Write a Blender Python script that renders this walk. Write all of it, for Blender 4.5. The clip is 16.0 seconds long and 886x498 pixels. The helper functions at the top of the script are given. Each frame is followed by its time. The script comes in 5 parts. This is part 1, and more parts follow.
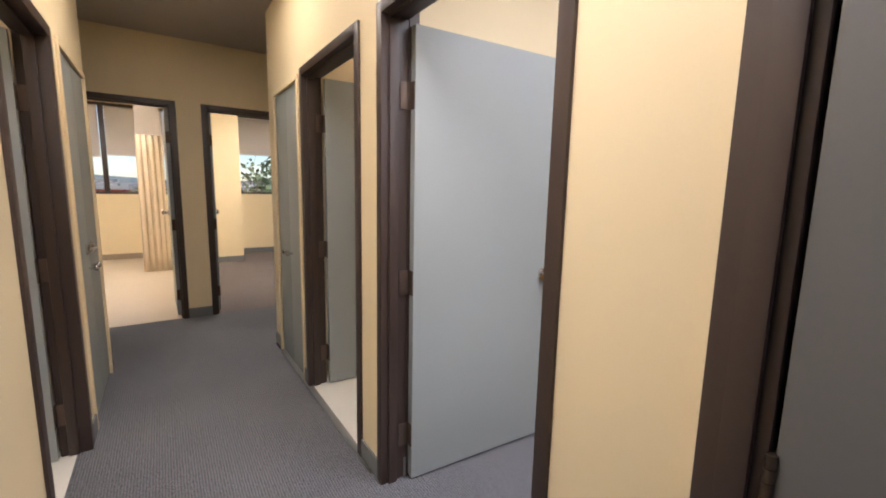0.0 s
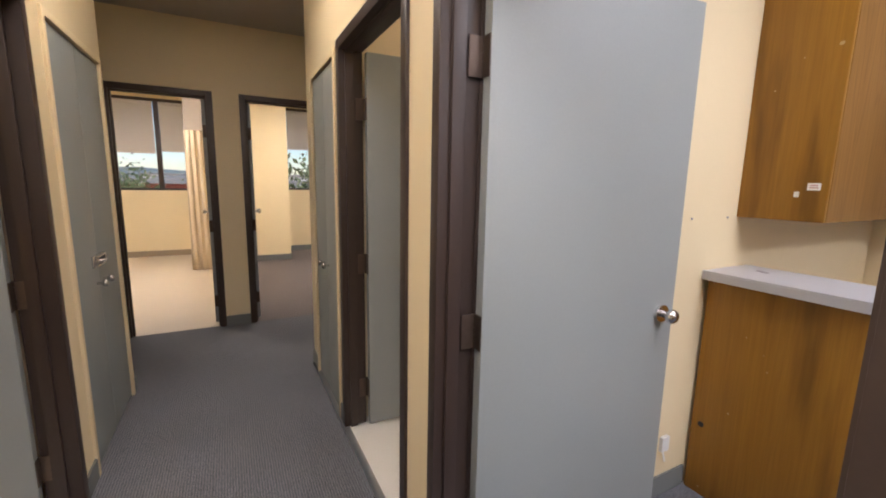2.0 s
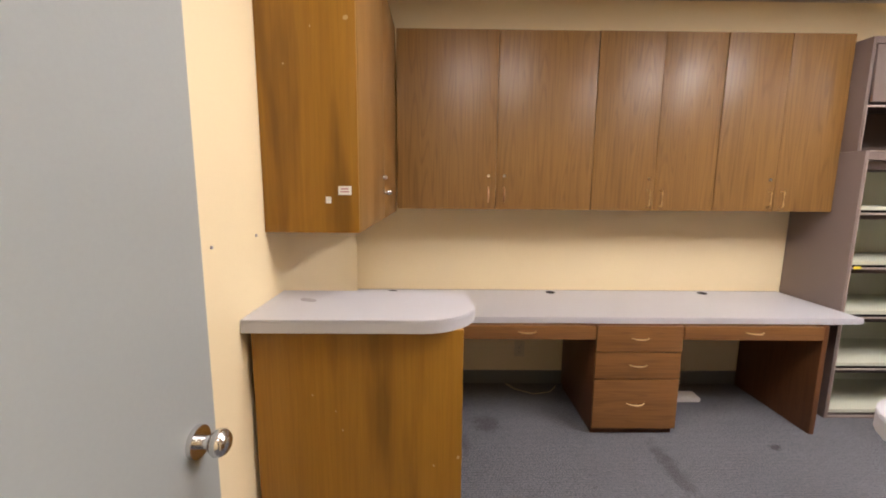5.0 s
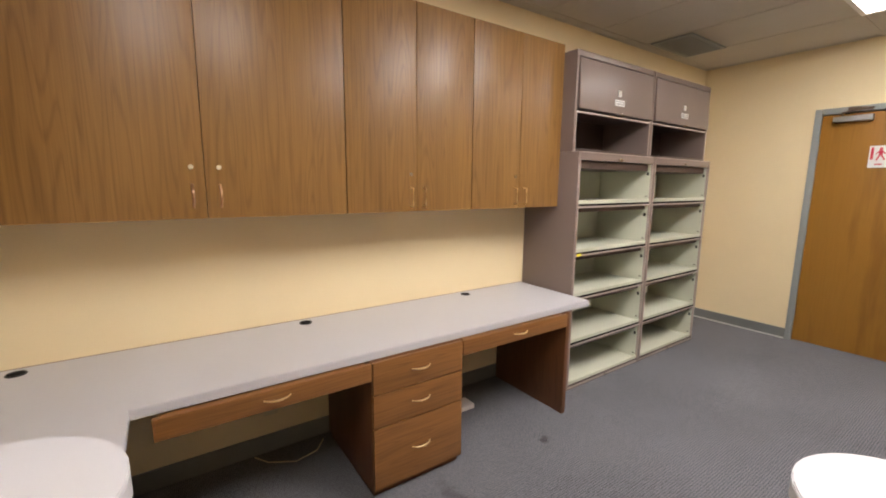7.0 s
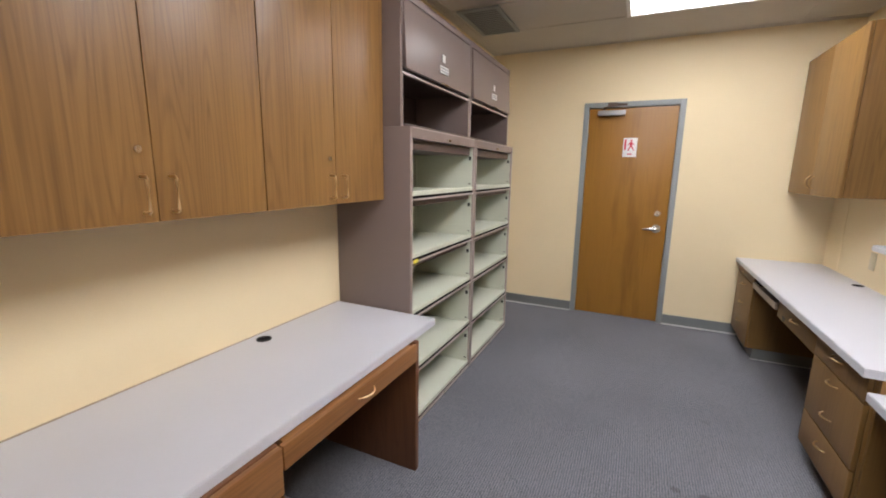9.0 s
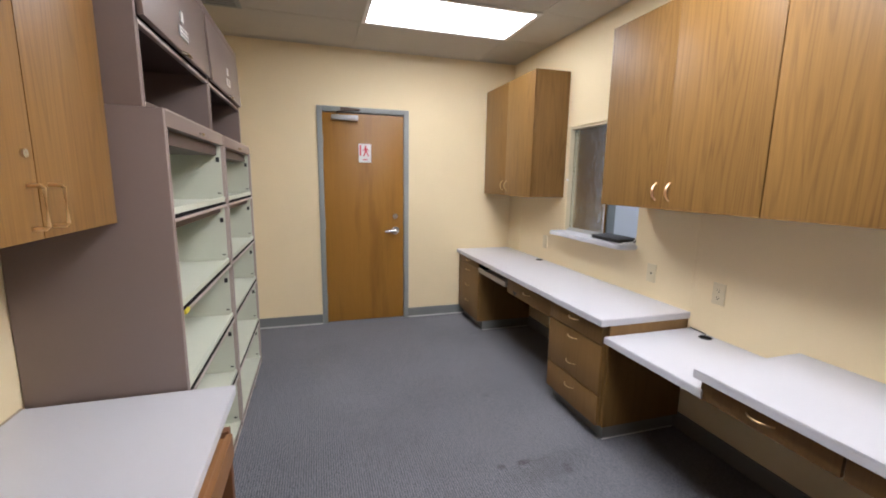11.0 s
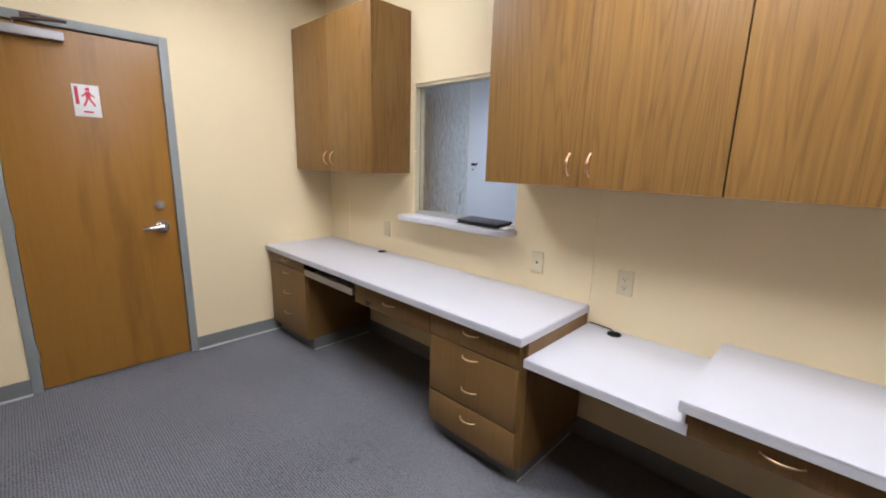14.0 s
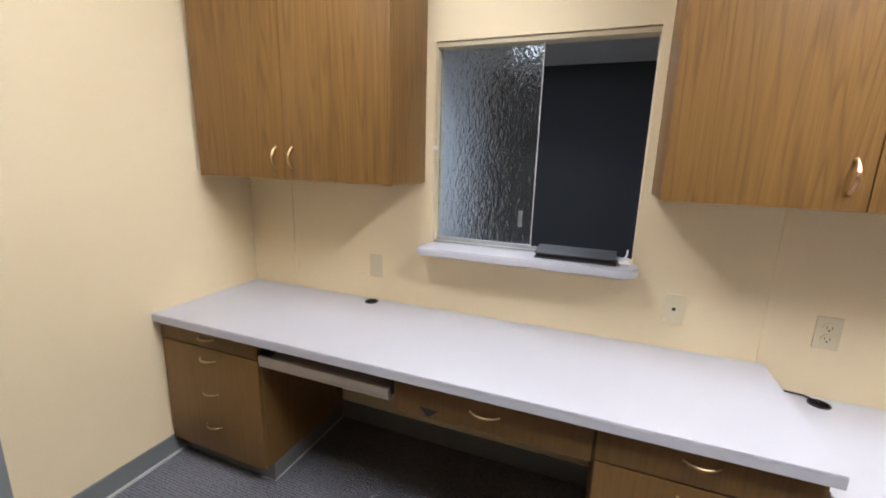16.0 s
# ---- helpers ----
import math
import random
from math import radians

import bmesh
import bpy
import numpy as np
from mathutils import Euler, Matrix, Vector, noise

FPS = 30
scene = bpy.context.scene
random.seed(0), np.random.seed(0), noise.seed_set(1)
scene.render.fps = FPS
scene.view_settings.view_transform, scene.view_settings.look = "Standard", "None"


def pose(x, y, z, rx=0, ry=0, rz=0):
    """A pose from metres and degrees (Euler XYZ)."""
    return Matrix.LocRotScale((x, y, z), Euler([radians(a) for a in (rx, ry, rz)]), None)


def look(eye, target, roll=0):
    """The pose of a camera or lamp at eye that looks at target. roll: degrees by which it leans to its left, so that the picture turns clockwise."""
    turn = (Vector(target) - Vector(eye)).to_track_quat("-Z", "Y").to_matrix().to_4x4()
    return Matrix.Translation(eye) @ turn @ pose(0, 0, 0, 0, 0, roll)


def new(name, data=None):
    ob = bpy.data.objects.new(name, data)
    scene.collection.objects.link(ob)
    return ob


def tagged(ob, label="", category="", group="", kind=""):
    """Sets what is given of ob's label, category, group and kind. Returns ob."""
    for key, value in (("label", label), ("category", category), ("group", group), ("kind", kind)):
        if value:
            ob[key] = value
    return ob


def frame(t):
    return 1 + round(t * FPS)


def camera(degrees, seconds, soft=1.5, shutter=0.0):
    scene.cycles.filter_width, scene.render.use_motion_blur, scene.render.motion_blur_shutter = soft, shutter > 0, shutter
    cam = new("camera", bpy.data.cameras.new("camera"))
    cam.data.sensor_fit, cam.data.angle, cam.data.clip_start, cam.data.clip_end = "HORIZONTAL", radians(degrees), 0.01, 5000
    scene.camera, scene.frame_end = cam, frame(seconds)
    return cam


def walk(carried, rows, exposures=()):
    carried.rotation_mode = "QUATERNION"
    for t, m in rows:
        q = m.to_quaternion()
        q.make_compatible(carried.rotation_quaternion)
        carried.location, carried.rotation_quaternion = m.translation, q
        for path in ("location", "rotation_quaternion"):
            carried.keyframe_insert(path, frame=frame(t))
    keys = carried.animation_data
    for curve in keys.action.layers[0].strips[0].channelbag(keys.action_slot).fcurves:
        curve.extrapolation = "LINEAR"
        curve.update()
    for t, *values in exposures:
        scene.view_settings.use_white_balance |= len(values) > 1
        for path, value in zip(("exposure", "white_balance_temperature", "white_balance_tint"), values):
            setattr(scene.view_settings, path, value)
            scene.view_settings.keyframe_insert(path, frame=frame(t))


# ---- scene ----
cam = camera(93.8, 16.0, soft=1.9)
PATH = [
    (0, (-0.043, 0.019, 1.361), (1.066, 1.659, 1.076), 1.2),
    (0.5, (0.031, 0.198, 1.369), (1.043, 1.897, 1.07), 1.2),
    (1, (0.059, 0.329, 1.382), (0.985, 2.074, 1.073), 1.1),
    (1.5, (0.108, 0.428, 1.389), (0.986, 2.198, 1.078), 1.4),
    (2, (0.193, 0.56, 1.4), (1.1, 2.313, 1.08), 1.1),
    (2.5, (0.282, 0.736, 1.382), (1.325, 2.413, 1.068), 1.2),
    (3, (0.395, 0.888, 1.375), (1.682, 2.387, 1.068), 1.0),
    (3.5, (0.51, 1.006, 1.401), (2.077, 2.209, 1.09), 0.8),
    (4.2, (0.677, 1.101, 1.42), (2.548, 1.733, 1.106), 0.9),
    (4.6, (0.784, 1.082, 1.421), (2.739, 1.372, 1.113), 0.7),
    (5, (0.867, 1.047, 1.426), (2.844, 1.025, 1.124), 0.5),
    (7.3, (1.633, 0.856, 1.431), (3.174, -0.379, 1.114), 0.5),
    (7.5, (1.709, 0.85, 1.433), (3.189, -0.457, 1.112), 0.5),
    (8, (1.882, 0.761, 1.425), (3.188, -0.719, 1.104), 0.5),
    (8.2, (1.939, 0.69, 1.436), (3.165, -0.853, 1.094), 0.6),
    (10.3, (2.705, 0.178, 1.43), (2.643, -1.794, 1.102), 0.7),
    (10.5, (2.748, 0.167, 1.43), (2.53, -1.794, 1.103), 0.8),
    (11, (2.808, 0.166, 1.434), (2.232, -1.722, 1.106), 0.9),
    (11.5, (2.791, 0.159, 1.418), (1.933, -1.619, 1.098), 0.9),
    (12, (2.819, 0.134, 1.426), (1.737, -1.513, 1.087), 1.0),
    (12.5, (2.824, 0.108, 1.422), (1.601, -1.435, 1.069), 1.2),
    (13, (2.799, -0.037, 1.422), (1.494, -1.505, 1.048), 1.3),
    (13.5, (2.727, -0.342, 1.415), (1.372, -1.758, 1.015), 1.4),
    (14, (2.708, -0.764, 1.398), (1.3, -2.122, 0.979), 1.5),
    (14.5, (2.671, -1.18, 1.401), (1.186, -2.447, 0.965), 1.5),
    (15, (2.605, -1.553, 1.401), (1.013, -2.683, 0.967), 1.5),
    (15.5, (2.593, -1.922, 1.41), (0.871, -2.84, 0.974), 1.6),
    (16, (2.506, -2.179, 1.412), (0.687, -2.89, 0.981), 1.6),
]
walk(cam, [(t, look(eye, target, roll)) for t, eye, target, roll in PATH], exposures=[(0, 0.29, 5990, 18), (0.5, 0.13, 5590, 17), (1, 0.04, 5640, 19), (2, 0.11, 6000, 19), (3.5, 0.33, 5800, 16), (4.2, 0.35, 6150, 16), (5, 0.33, 6730, 18), (7.5, 0.41, 6780, 14), (8, 0.35, 6380, 14), (10.5, 0.25, 6070, 14), (13, 0.21, 5920, 13), (15, 0.33, 5970, 14), (16, 0.31, 5970, 14)])

# ---- world, sun ----
world = bpy.data.worlds.new("sky")
scene.world = world
world.use_nodes = True
wn = world.node_tree
sky = wn.nodes.new("ShaderNodeTexSky")
sky.sky_type, sky.sun_disc = "NISHITA", False
sky.air_density, sky.dust_density, sky.ozone_density = 1.0, 0.3, 2.0
sky.sun_elevation, sky.sun_rotation = radians(50), radians(150)
wn.nodes["Background"].inputs[1].default_value = 0.13
wn.links.new(sky.outputs[0], wn.nodes["Background"].inputs[0])
sun = new("sun", bpy.data.lights.new("sun", "SUN"))
sun.data.energy, sun.data.angle, sun.data.color = 4.5, radians(0.5), (1.0, 0.95, 0.88)
sun.matrix_basis = pose(0, 0, 20, 40, 0, 30)

LAMP_ROOM, LAMP_HALL, LAMP_WAITING, LAMP_SIDE = 15.5, 11.0, 4.5, 32.0   # strength of the troffers' diffusers
TUBES_ROOM, TUBES_HALL, TUBES_WAITING = 9.5, 12.0, 22.0   # watts of the tubes behind a diffuser
PRISM_SPREAD = radians(125)                            # the prismatic lens throws its light downward

# ---- materials ----


def mat(name, color, rough=0.5, metal=0.0, grain=None, vary=0.08, bump=0.0, scale=8.0, spec=0.5, coat=0.0):
    """A painted, plastic or metal surface: cloudy large variation, fine grain and bump."""
    m = bpy.data.materials.new(name)
    m.use_nodes = True
    nt = m.node_tree
    b = nt.nodes["Principled BSDF"]
    b.inputs["Roughness"].default_value = rough
    b.inputs["Metallic"].default_value = metal
    b.inputs["Specular IOR Level"].default_value = spec
    b.inputs["Coat Weight"].default_value = coat
    tc = nt.nodes.new("ShaderNodeTexCoord")
    big = nt.nodes.new("ShaderNodeTexNoise")
    big.inputs["Scale"].default_value, big.inputs["Detail"].default_value = 1.7, 5
    fine = nt.nodes.new("ShaderNodeTexNoise")
    fine.inputs["Scale"].default_value, fine.inputs["Detail"].default_value = scale * 12, 3
    add = nt.nodes.new("ShaderNodeMath")
    add.operation = "MULTIPLY_ADD"
    add.inputs[1].default_value = 0.35
    ramp = nt.nodes.new("ShaderNodeMapRange")
    ramp.inputs["From Min"].default_value, ramp.inputs["From Max"].default_value = 0.35, 1.0
    ramp.inputs["To Min"].default_value, ramp.inputs["To Max"].default_value = 1 - vary, 1 + vary
    mul = nt.nodes.new("ShaderNodeMix")
    mul.data_type, mul.blend_type = "RGBA", "MULTIPLY"
    mul.inputs[0].default_value = 1.0
    mul.inputs["A"].default_value = (*color, 1)
    for n in (big, fine):
        nt.links.new(tc.outputs["Object"], n.inputs["Vector"])
    nt.links.new(fine.outputs["Fac"], add.inputs[0])
    nt.links.new(big.outputs["Fac"], add.inputs[2])
    nt.links.new(add.outputs[0], ramp.inputs["Value"])
    nt.links.new(ramp.outputs[0], mul.inputs["B"])
    nt.links.new(mul.outputs["Result"], b.inputs["Base Color"])
    rr = nt.nodes.new("ShaderNodeMapRange")
    rr.inputs["To Min"].default_value, rr.inputs["To Max"].default_value = max(0.03, rough - 0.07), min(1, rough + 0.07)
    nt.links.new(big.outputs["Fac"], rr.inputs["Value"])
    nt.links.new(rr.outputs[0], b.inputs["Roughness"])
    if bump:
        bn = nt.nodes.new("ShaderNodeBump")
        bn.inputs["Strength"].default_value, bn.inputs["Distance"].default_value = bump, 0.002
        nt.links.new(fine.outputs["Fac"], bn.inputs["Height"])
        nt.links.new(bn.outputs[0], b.inputs["Normal"])
    return m


def wood(name, dark, light, axis="z", rough=0.4, ring=9.0, spec=0.5, contrast=1.0, scuffs=0.0, figured=1.0):
    """Wood laminate: long pores and cathedral figure running along one axis."""
    m = bpy.data.materials.new(name)
    m.use_nodes = True
    nt = m.node_tree
    b = nt.nodes["Principled BSDF"]
    b.inputs["Specular IOR Level"].default_value = spec
    tc = nt.nodes.new("ShaderNodeTexCoord")
    info = nt.nodes.new("ShaderNodeObjectInfo")
    shift = nt.nodes.new("ShaderNodeVectorMath")
    shift.operation = "ADD"
    scl = nt.nodes.new("ShaderNodeVectorMath")
    scl.operation = "SCALE"
    scl.inputs["Scale"].default_value = 7.0
    comb = nt.nodes.new("ShaderNodeCombineXYZ")
    for i in range(3):
        nt.links.new(info.outputs["Random"], comb.inputs[i])
    nt.links.new(comb.outputs[0], scl.inputs[0])
    nt.links.new(tc.outputs["Object"], shift.inputs[0])
    nt.links.new(scl.outputs[0], shift.inputs[1])

    def stretched(lo, hi):
        mp = nt.nodes.new("ShaderNodeMapping")
        mp.inputs["Scale"].default_value = [lo if a == axis else hi for a in "xyz"]
        nt.links.new(shift.outputs[0], mp.inputs["Vector"])
        return mp
    def grain(lo, hi, detail, distortion=0.0):
        n = nt.nodes.new("ShaderNodeTexNoise")
        n.inputs["Scale"].default_value, n.inputs["Detail"].default_value = 1.0, detail
        n.inputs["Distortion"].default_value = distortion
        nt.links.new(stretched(lo, hi).outputs[0], n.inputs["Vector"])
        return n

    def weigh(value, weight, before=None):
        a = nt.nodes.new("ShaderNodeMath")
        a.operation = "MULTIPLY_ADD"
        a.inputs[1].default_value, a.inputs[2].default_value = weight, 0.0
        nt.links.new(value, a.inputs[0])
        if before:
            nt.links.new(before, a.inputs[2])
        return a.outputs[0]
    figure = grain(0.55, ring, 1.5, 0.3)
    rings = nt.nodes.new("ShaderNodeMath")
    rings.operation = "PINGPONG"
    rings.inputs[1].default_value = 0.034
    nt.links.new(figure.outputs["Fac"], rings.inputs[0])
    line = nt.nodes.new("ShaderNodeMapRange")     # thin dark late wood between broad pale bands
    line.interpolation_type = "SMOOTHSTEP"
    line.inputs["From Max"].default_value = 0.017
    nt.links.new(rings.outputs[0], line.inputs["Value"])
    pores = grain(5.0, 240.0, 4.0)
    streak = grain(1.6, 70.0, 3.0)
    tone = grain(0.5, 5.0, 3.0)
    total = weigh(line.outputs[0], 0.15 * contrast * figured)
    total = weigh(pores.outputs["Fac"], 0.40 * contrast, total)
    total = weigh(streak.outputs["Fac"], 0.40 * contrast, total)
    total = weigh(tone.outputs["Fac"], 0.24, total)
    mr = nt.nodes.new("ShaderNodeMapRange")
    mean = 0.10 * contrast * figured + 0.40 * contrast + 0.12
    mr.inputs["From Min"].default_value, mr.inputs["From Max"].default_value = mean - 0.34, mean + 0.34
    nt.links.new(total, mr.inputs["Value"])
    mix = nt.nodes.new("ShaderNodeMix")
    mix.data_type = "RGBA"
    mix.inputs["A"].default_value, mix.inputs["B"].default_value = (*dark, 1), (*light, 1)
    nt.links.new(mr.outputs[0], mix.inputs[0])
    colour = mix.outputs["Result"]
    if scuffs:   # dark drips down the grain and a few pale chips
        drips = nt.nodes.new("ShaderNodeTexNoise")
        drips.inputs["Scale"].default_value, drips.inputs["Detail"].default_value = 1.0, 3.0
        nt.links.new(stretched(1.2, 9.0).outputs[0], drips.inputs["Vector"])
        dm = nt.nodes.new("ShaderNodeMapRange")
        dm.inputs["From Min"].default_value, dm.inputs["From Max"].default_value = 0.54, 0.70
        dm.inputs["To Max"].default_value = 0.55 * scuffs
        nt.links.new(drips.outputs["Fac"], dm.inputs["Value"])
        chips = nt.nodes.new("ShaderNodeTexNoise")
        chips.inputs["Scale"].default_value, chips.inputs["Detail"].default_value = 34.0, 1.0
        nt.links.new(shift.outputs[0], chips.inputs["Vector"])
        cm = nt.nodes.new("ShaderNodeMapRange")
        cm.inputs["From Min"].default_value, cm.inputs["From Max"].default_value = 0.785, 0.80
        cm.inputs["To Max"].default_value = 0.7 if scuffs > 0.6 else 0.0
        nt.links.new(chips.outputs["Fac"], cm.inputs["Value"])
        for fac, tint in ((dm, (0.075, 0.030, 0.004)), (cm, (0.50, 0.38, 0.24))):
            mx = nt.nodes.new("ShaderNodeMix")
            mx.data_type = "RGBA"
            mx.inputs["B"].default_value = (*tint, 1)
            nt.links.new(fac.outputs[0], mx.inputs[0])
            nt.links.new(colour, mx.inputs["A"])
            colour = mx.outputs["Result"]
    nt.links.new(colour, b.inputs["Base Color"])
    rr = nt.nodes.new("ShaderNodeMapRange")
    rr.inputs["To Min"].default_value, rr.inputs["To Max"].default_value = rough + 0.08, rough - 0.06
    nt.links.new(tone.outputs["Fac"], rr.inputs["Value"])
    nt.links.new(rr.outputs[0], b.inputs["Roughness"])
    bn = nt.nodes.new("ShaderNodeBump")
    bn.inputs["Strength"].default_value, bn.inputs["Distance"].default_value = 0.12, 0.001
    nt.links.new(pores.outputs["Fac"], bn.inputs["Height"])
    nt.links.new(bn.outputs[0], b.inputs["Normal"])
    return m


def carpet(name, dark, light, marks=()):
    """Loop carpet: rows of small tufts of two greys, worn patches and soft dirty marks (x, y, rx, ry, turn, depth)."""
    m = bpy.data.materials.new(name)
    m.use_nodes = True
    nt = m.node_tree
    b = nt.nodes["Principled BSDF"]
    b.inputs["Roughness"].default_value = 0.95
    b.inputs["Specular IOR Level"].default_value = 0.15
    b.inputs["Sheen Weight"].default_value = 0.15
    tc = nt.nodes.new("ShaderNodeTexCoord")
    cells = nt.nodes.new("ShaderNodeMapping")
    cells.inputs["Scale"].default_value = (84, 132, 60)
    tuft = nt.nodes.new("ShaderNodeTexVoronoi")
    tuft.inputs["Scale"].default_value, tuft.inputs["Randomness"].default_value = 1.0, 0.28
    nt.links.new(tc.outputs["Object"], cells.inputs["Vector"])
    nt.links.new(cells.outputs[0], tuft.inputs["Vector"])
    tip = nt.nodes.new("ShaderNodeMapRange")
    tip.inputs["From Min"].default_value, tip.inputs["From Max"].default_value = 0.65, 0.1
    nt.links.new(tuft.outputs["Distance"], tip.inputs["Value"])
    speck = nt.nodes.new("ShaderNodeTexNoise")
    speck.inputs["Scale"].default_value, speck.inputs["Detail"].default_value = 160, 2
    patch = nt.nodes.new("ShaderNodeTexNoise")
    patch.inputs["Scale"].default_value, patch.inputs["Detail"].default_value = 1.4, 5
    for n in (speck, patch):
        nt.links.new(tc.outputs["Object"], n.inputs["Vector"])
    f1 = nt.nodes.new("ShaderNodeMath")
    f1.operation = "MULTIPLY_ADD"
    f1.inputs[1].default_value = 0.28
    nt.links.new(speck.outputs["Fac"], f1.inputs[0])
    nt.links.new(tip.outputs[0], f1.inputs[2])
    f2 = nt.nodes.new("ShaderNodeMath")
    f2.operation = "MULTIPLY_ADD"
    f2.inputs[1].default_value = 0.5
    nt.links.new(patch.outputs["Fac"], f2.inputs[0])
    nt.links.new(f1.outputs[0], f2.inputs[2])
    mr = nt.nodes.new("ShaderNodeMapRange")
    mr.inputs["From Min"].default_value, mr.inputs["From Max"].default_value = 0.28, 1.40
    nt.links.new(f2.outputs[0], mr.inputs["Value"])
    mix = nt.nodes.new("ShaderNodeMix")
    mix.data_type = "RGBA"
    mix.inputs["A"].default_value, mix.inputs["B"].default_value = (*dark, 1), (*light, 1)
    nt.links.new(mr.outputs[0], mix.inputs[0])
    colour = mix.outputs["Result"]
    ragged = nt.nodes.new("ShaderNodeTexNoise")
    ragged.inputs["Scale"].default_value, ragged.inputs["Detail"].default_value = 24, 4
    nt.links.new(tc.outputs["Object"], ragged.inputs["Vector"])
    for x, y, rx, ry, turn, depth in marks:
        spot = nt.nodes.new("ShaderNodeMapping")
        spot.vector_type = "TEXTURE"
        spot.inputs["Location"].default_value = (x, y, 0)
        spot.inputs["Rotation"].default_value = (0, 0, radians(turn))
        spot.inputs["Scale"].default_value = (rx, ry, 1)
        nt.links.new(tc.outputs["Object"], spot.inputs["Vector"])
        far = nt.nodes.new("ShaderNodeVectorMath")
        far.operation = "LENGTH"
        nt.links.new(spot.outputs[0], far.inputs[0])
        edge = nt.nodes.new("ShaderNodeMath")
        edge.operation = "MULTIPLY_ADD"
        edge.inputs[1].default_value = 1.5
        nt.links.new(ragged.outputs["Fac"], edge.inputs[0])
        nt.links.new(far.outputs["Value"], edge.inputs[2])
        fade = nt.nodes.new("ShaderNodeMapRange")
        fade.interpolation_type = "SMOOTHSTEP"
        fade.inputs["From Min"].default_value, fade.inputs["From Max"].default_value = 1.95, 1.15
        fade.inputs["To Max"].default_value = depth
        nt.links.new(edge.outputs[0], fade.inputs["Value"])
        dirt = nt.nodes.new("ShaderNodeMix")
        dirt.data_type = "RGBA"
        dirt.inputs["B"].default_value = (0.022, 0.021, 0.022, 1)
        nt.links.new(fade.outputs[0], dirt.inputs[0])
        nt.links.new(colour, dirt.inputs["A"])
        colour = dirt.outputs["Result"]
    nt.links.new(colour, b.inputs["Base Color"])
    bn = nt.nodes.new("ShaderNodeBump")
    bn.inputs["Strength"].default_value, bn.inputs["Distance"].default_value = 0.85, 0.005
    nt.links.new(f1.outputs[0], bn.inputs["Height"])
    nt.links.new(bn.outputs[0], b.inputs["Normal"])
    return m


def glow(name, color, strength):
    m = bpy.data.materials.new(name)
    m.use_nodes = True
    nt = m.node_tree
    b = nt.nodes["Principled BSDF"]
    b.inputs["Base Color"].default_value = (0.8, 0.8, 0.8, 1)
    b.inputs["Emission Color"].default_value = (*color, 1)
    b.inputs["Emission Strength"].default_value = strength
    return m


def glass(name, rough=0.0, bump=0.0, color=(0.92, 0.97, 0.96)):
    m = bpy.data.materials.new(name)
    m.use_nodes = True
    nt = m.node_tree
    b = nt.nodes["Principled BSDF"]
    b.inputs["Base Color"].default_value = (*color, 1)
    b.inputs["Transmission Weight"].default_value = 1.0
    b.inputs["Roughness"].default_value = rough
    b.inputs["IOR"].default_value = 1.45
    if bump:
        tc = nt.nodes.new("ShaderNodeTexCoord")
        mp = nt.nodes.new("ShaderNodeMapping")
        mp.inputs["Scale"].default_value = (70, 70, 38)
        n = nt.nodes.new("ShaderNodeTexNoise")
        n.inputs["Scale"].default_value, n.inputs["Detail"].default_value = 1.0, 2.0
        n.inputs["Distortion"].default_value = 0.8
        bn = nt.nodes.new("ShaderNodeBump")
        bn.inputs["Strength"].default_value, bn.inputs["Distance"].default_value = bump, 0.006
        nt.links.new(tc.outputs["Object"], mp.inputs["Vector"])
        nt.links.new(mp.outputs[0], n.inputs["Vector"])
        nt.links.new(n.outputs["Fac"], bn.inputs["Height"])
        nt.links.new(bn.outputs[0], b.inputs["Normal"])
    return m


M_WALL = mat("cream_wall_paint", (0.80, 0.668, 0.425), 0.62, bump=0.12, vary=0.04, scale=14)
M_CEIL = mat("ceiling_tile", (0.54, 0.51, 0.45), 0.95, bump=0.6, vary=0.07, scale=20, spec=0.2)
M_CEILHALL = mat("hall_ceiling_paint", (0.48, 0.435, 0.38), 0.9, bump=0.5, vary=0.06, scale=20, spec=0.2)
M_CARPET = carpet("grey_loop_carpet", (0.044, 0.046, 0.054), (0.238, 0.244, 0.268))
M_CARPET_USED = carpet("grey_loop_carpet_with_marks", (0.044, 0.046, 0.054), (0.238, 0.244, 0.268), (
    (2.80, -0.16, 0.24, 0.055, 0, 0.45), (3.19, 0.75, 0.10, 0.09, 0, 0.5), (3.02, 0.93, 0.13, 0.06, 20, 0.4), (2.967, -0.84, 0.030, 0.045, 30, 0.75),
    (1.825, -1.56, 0.045, 0.028, 10, 0.5), (1.955, -1.56, 0.030, 0.022, 0, 0.5), (1.76, -2.24, 0.03, 0.024, 0, 0.35), (1.63, -1.46, 0.025, 0.045, 0, 0.35), (1.72, -1.50, 0.30, 0.10, 15, 0.22), (2.35, -2.1, 0.5, 0.22, 60, 0.15)))
M_CARPET_B = carpet("brown_grey_carpet", (0.09, 0.075, 0.07), (0.24, 0.20, 0.19))
M_VINYL = mat("beige_vinyl_floor", (0.62, 0.53, 0.42), 0.35, vary=0.06, scale=5)
M_VINYLW = mat("white_vinyl_floor", (0.70, 0.68, 0.62), 0.35, vary=0.06, scale=5)
M_COVE = mat("grey_cove_base", (0.17, 0.18, 0.175), 0.45, vary=0.12)
M_COVETAN = mat("tan_cove_base", (0.34, 0.27, 0.19), 0.5)
M_CAULK = mat("pale_floor_caulk", (0.55, 0.55, 0.52), 0.6)
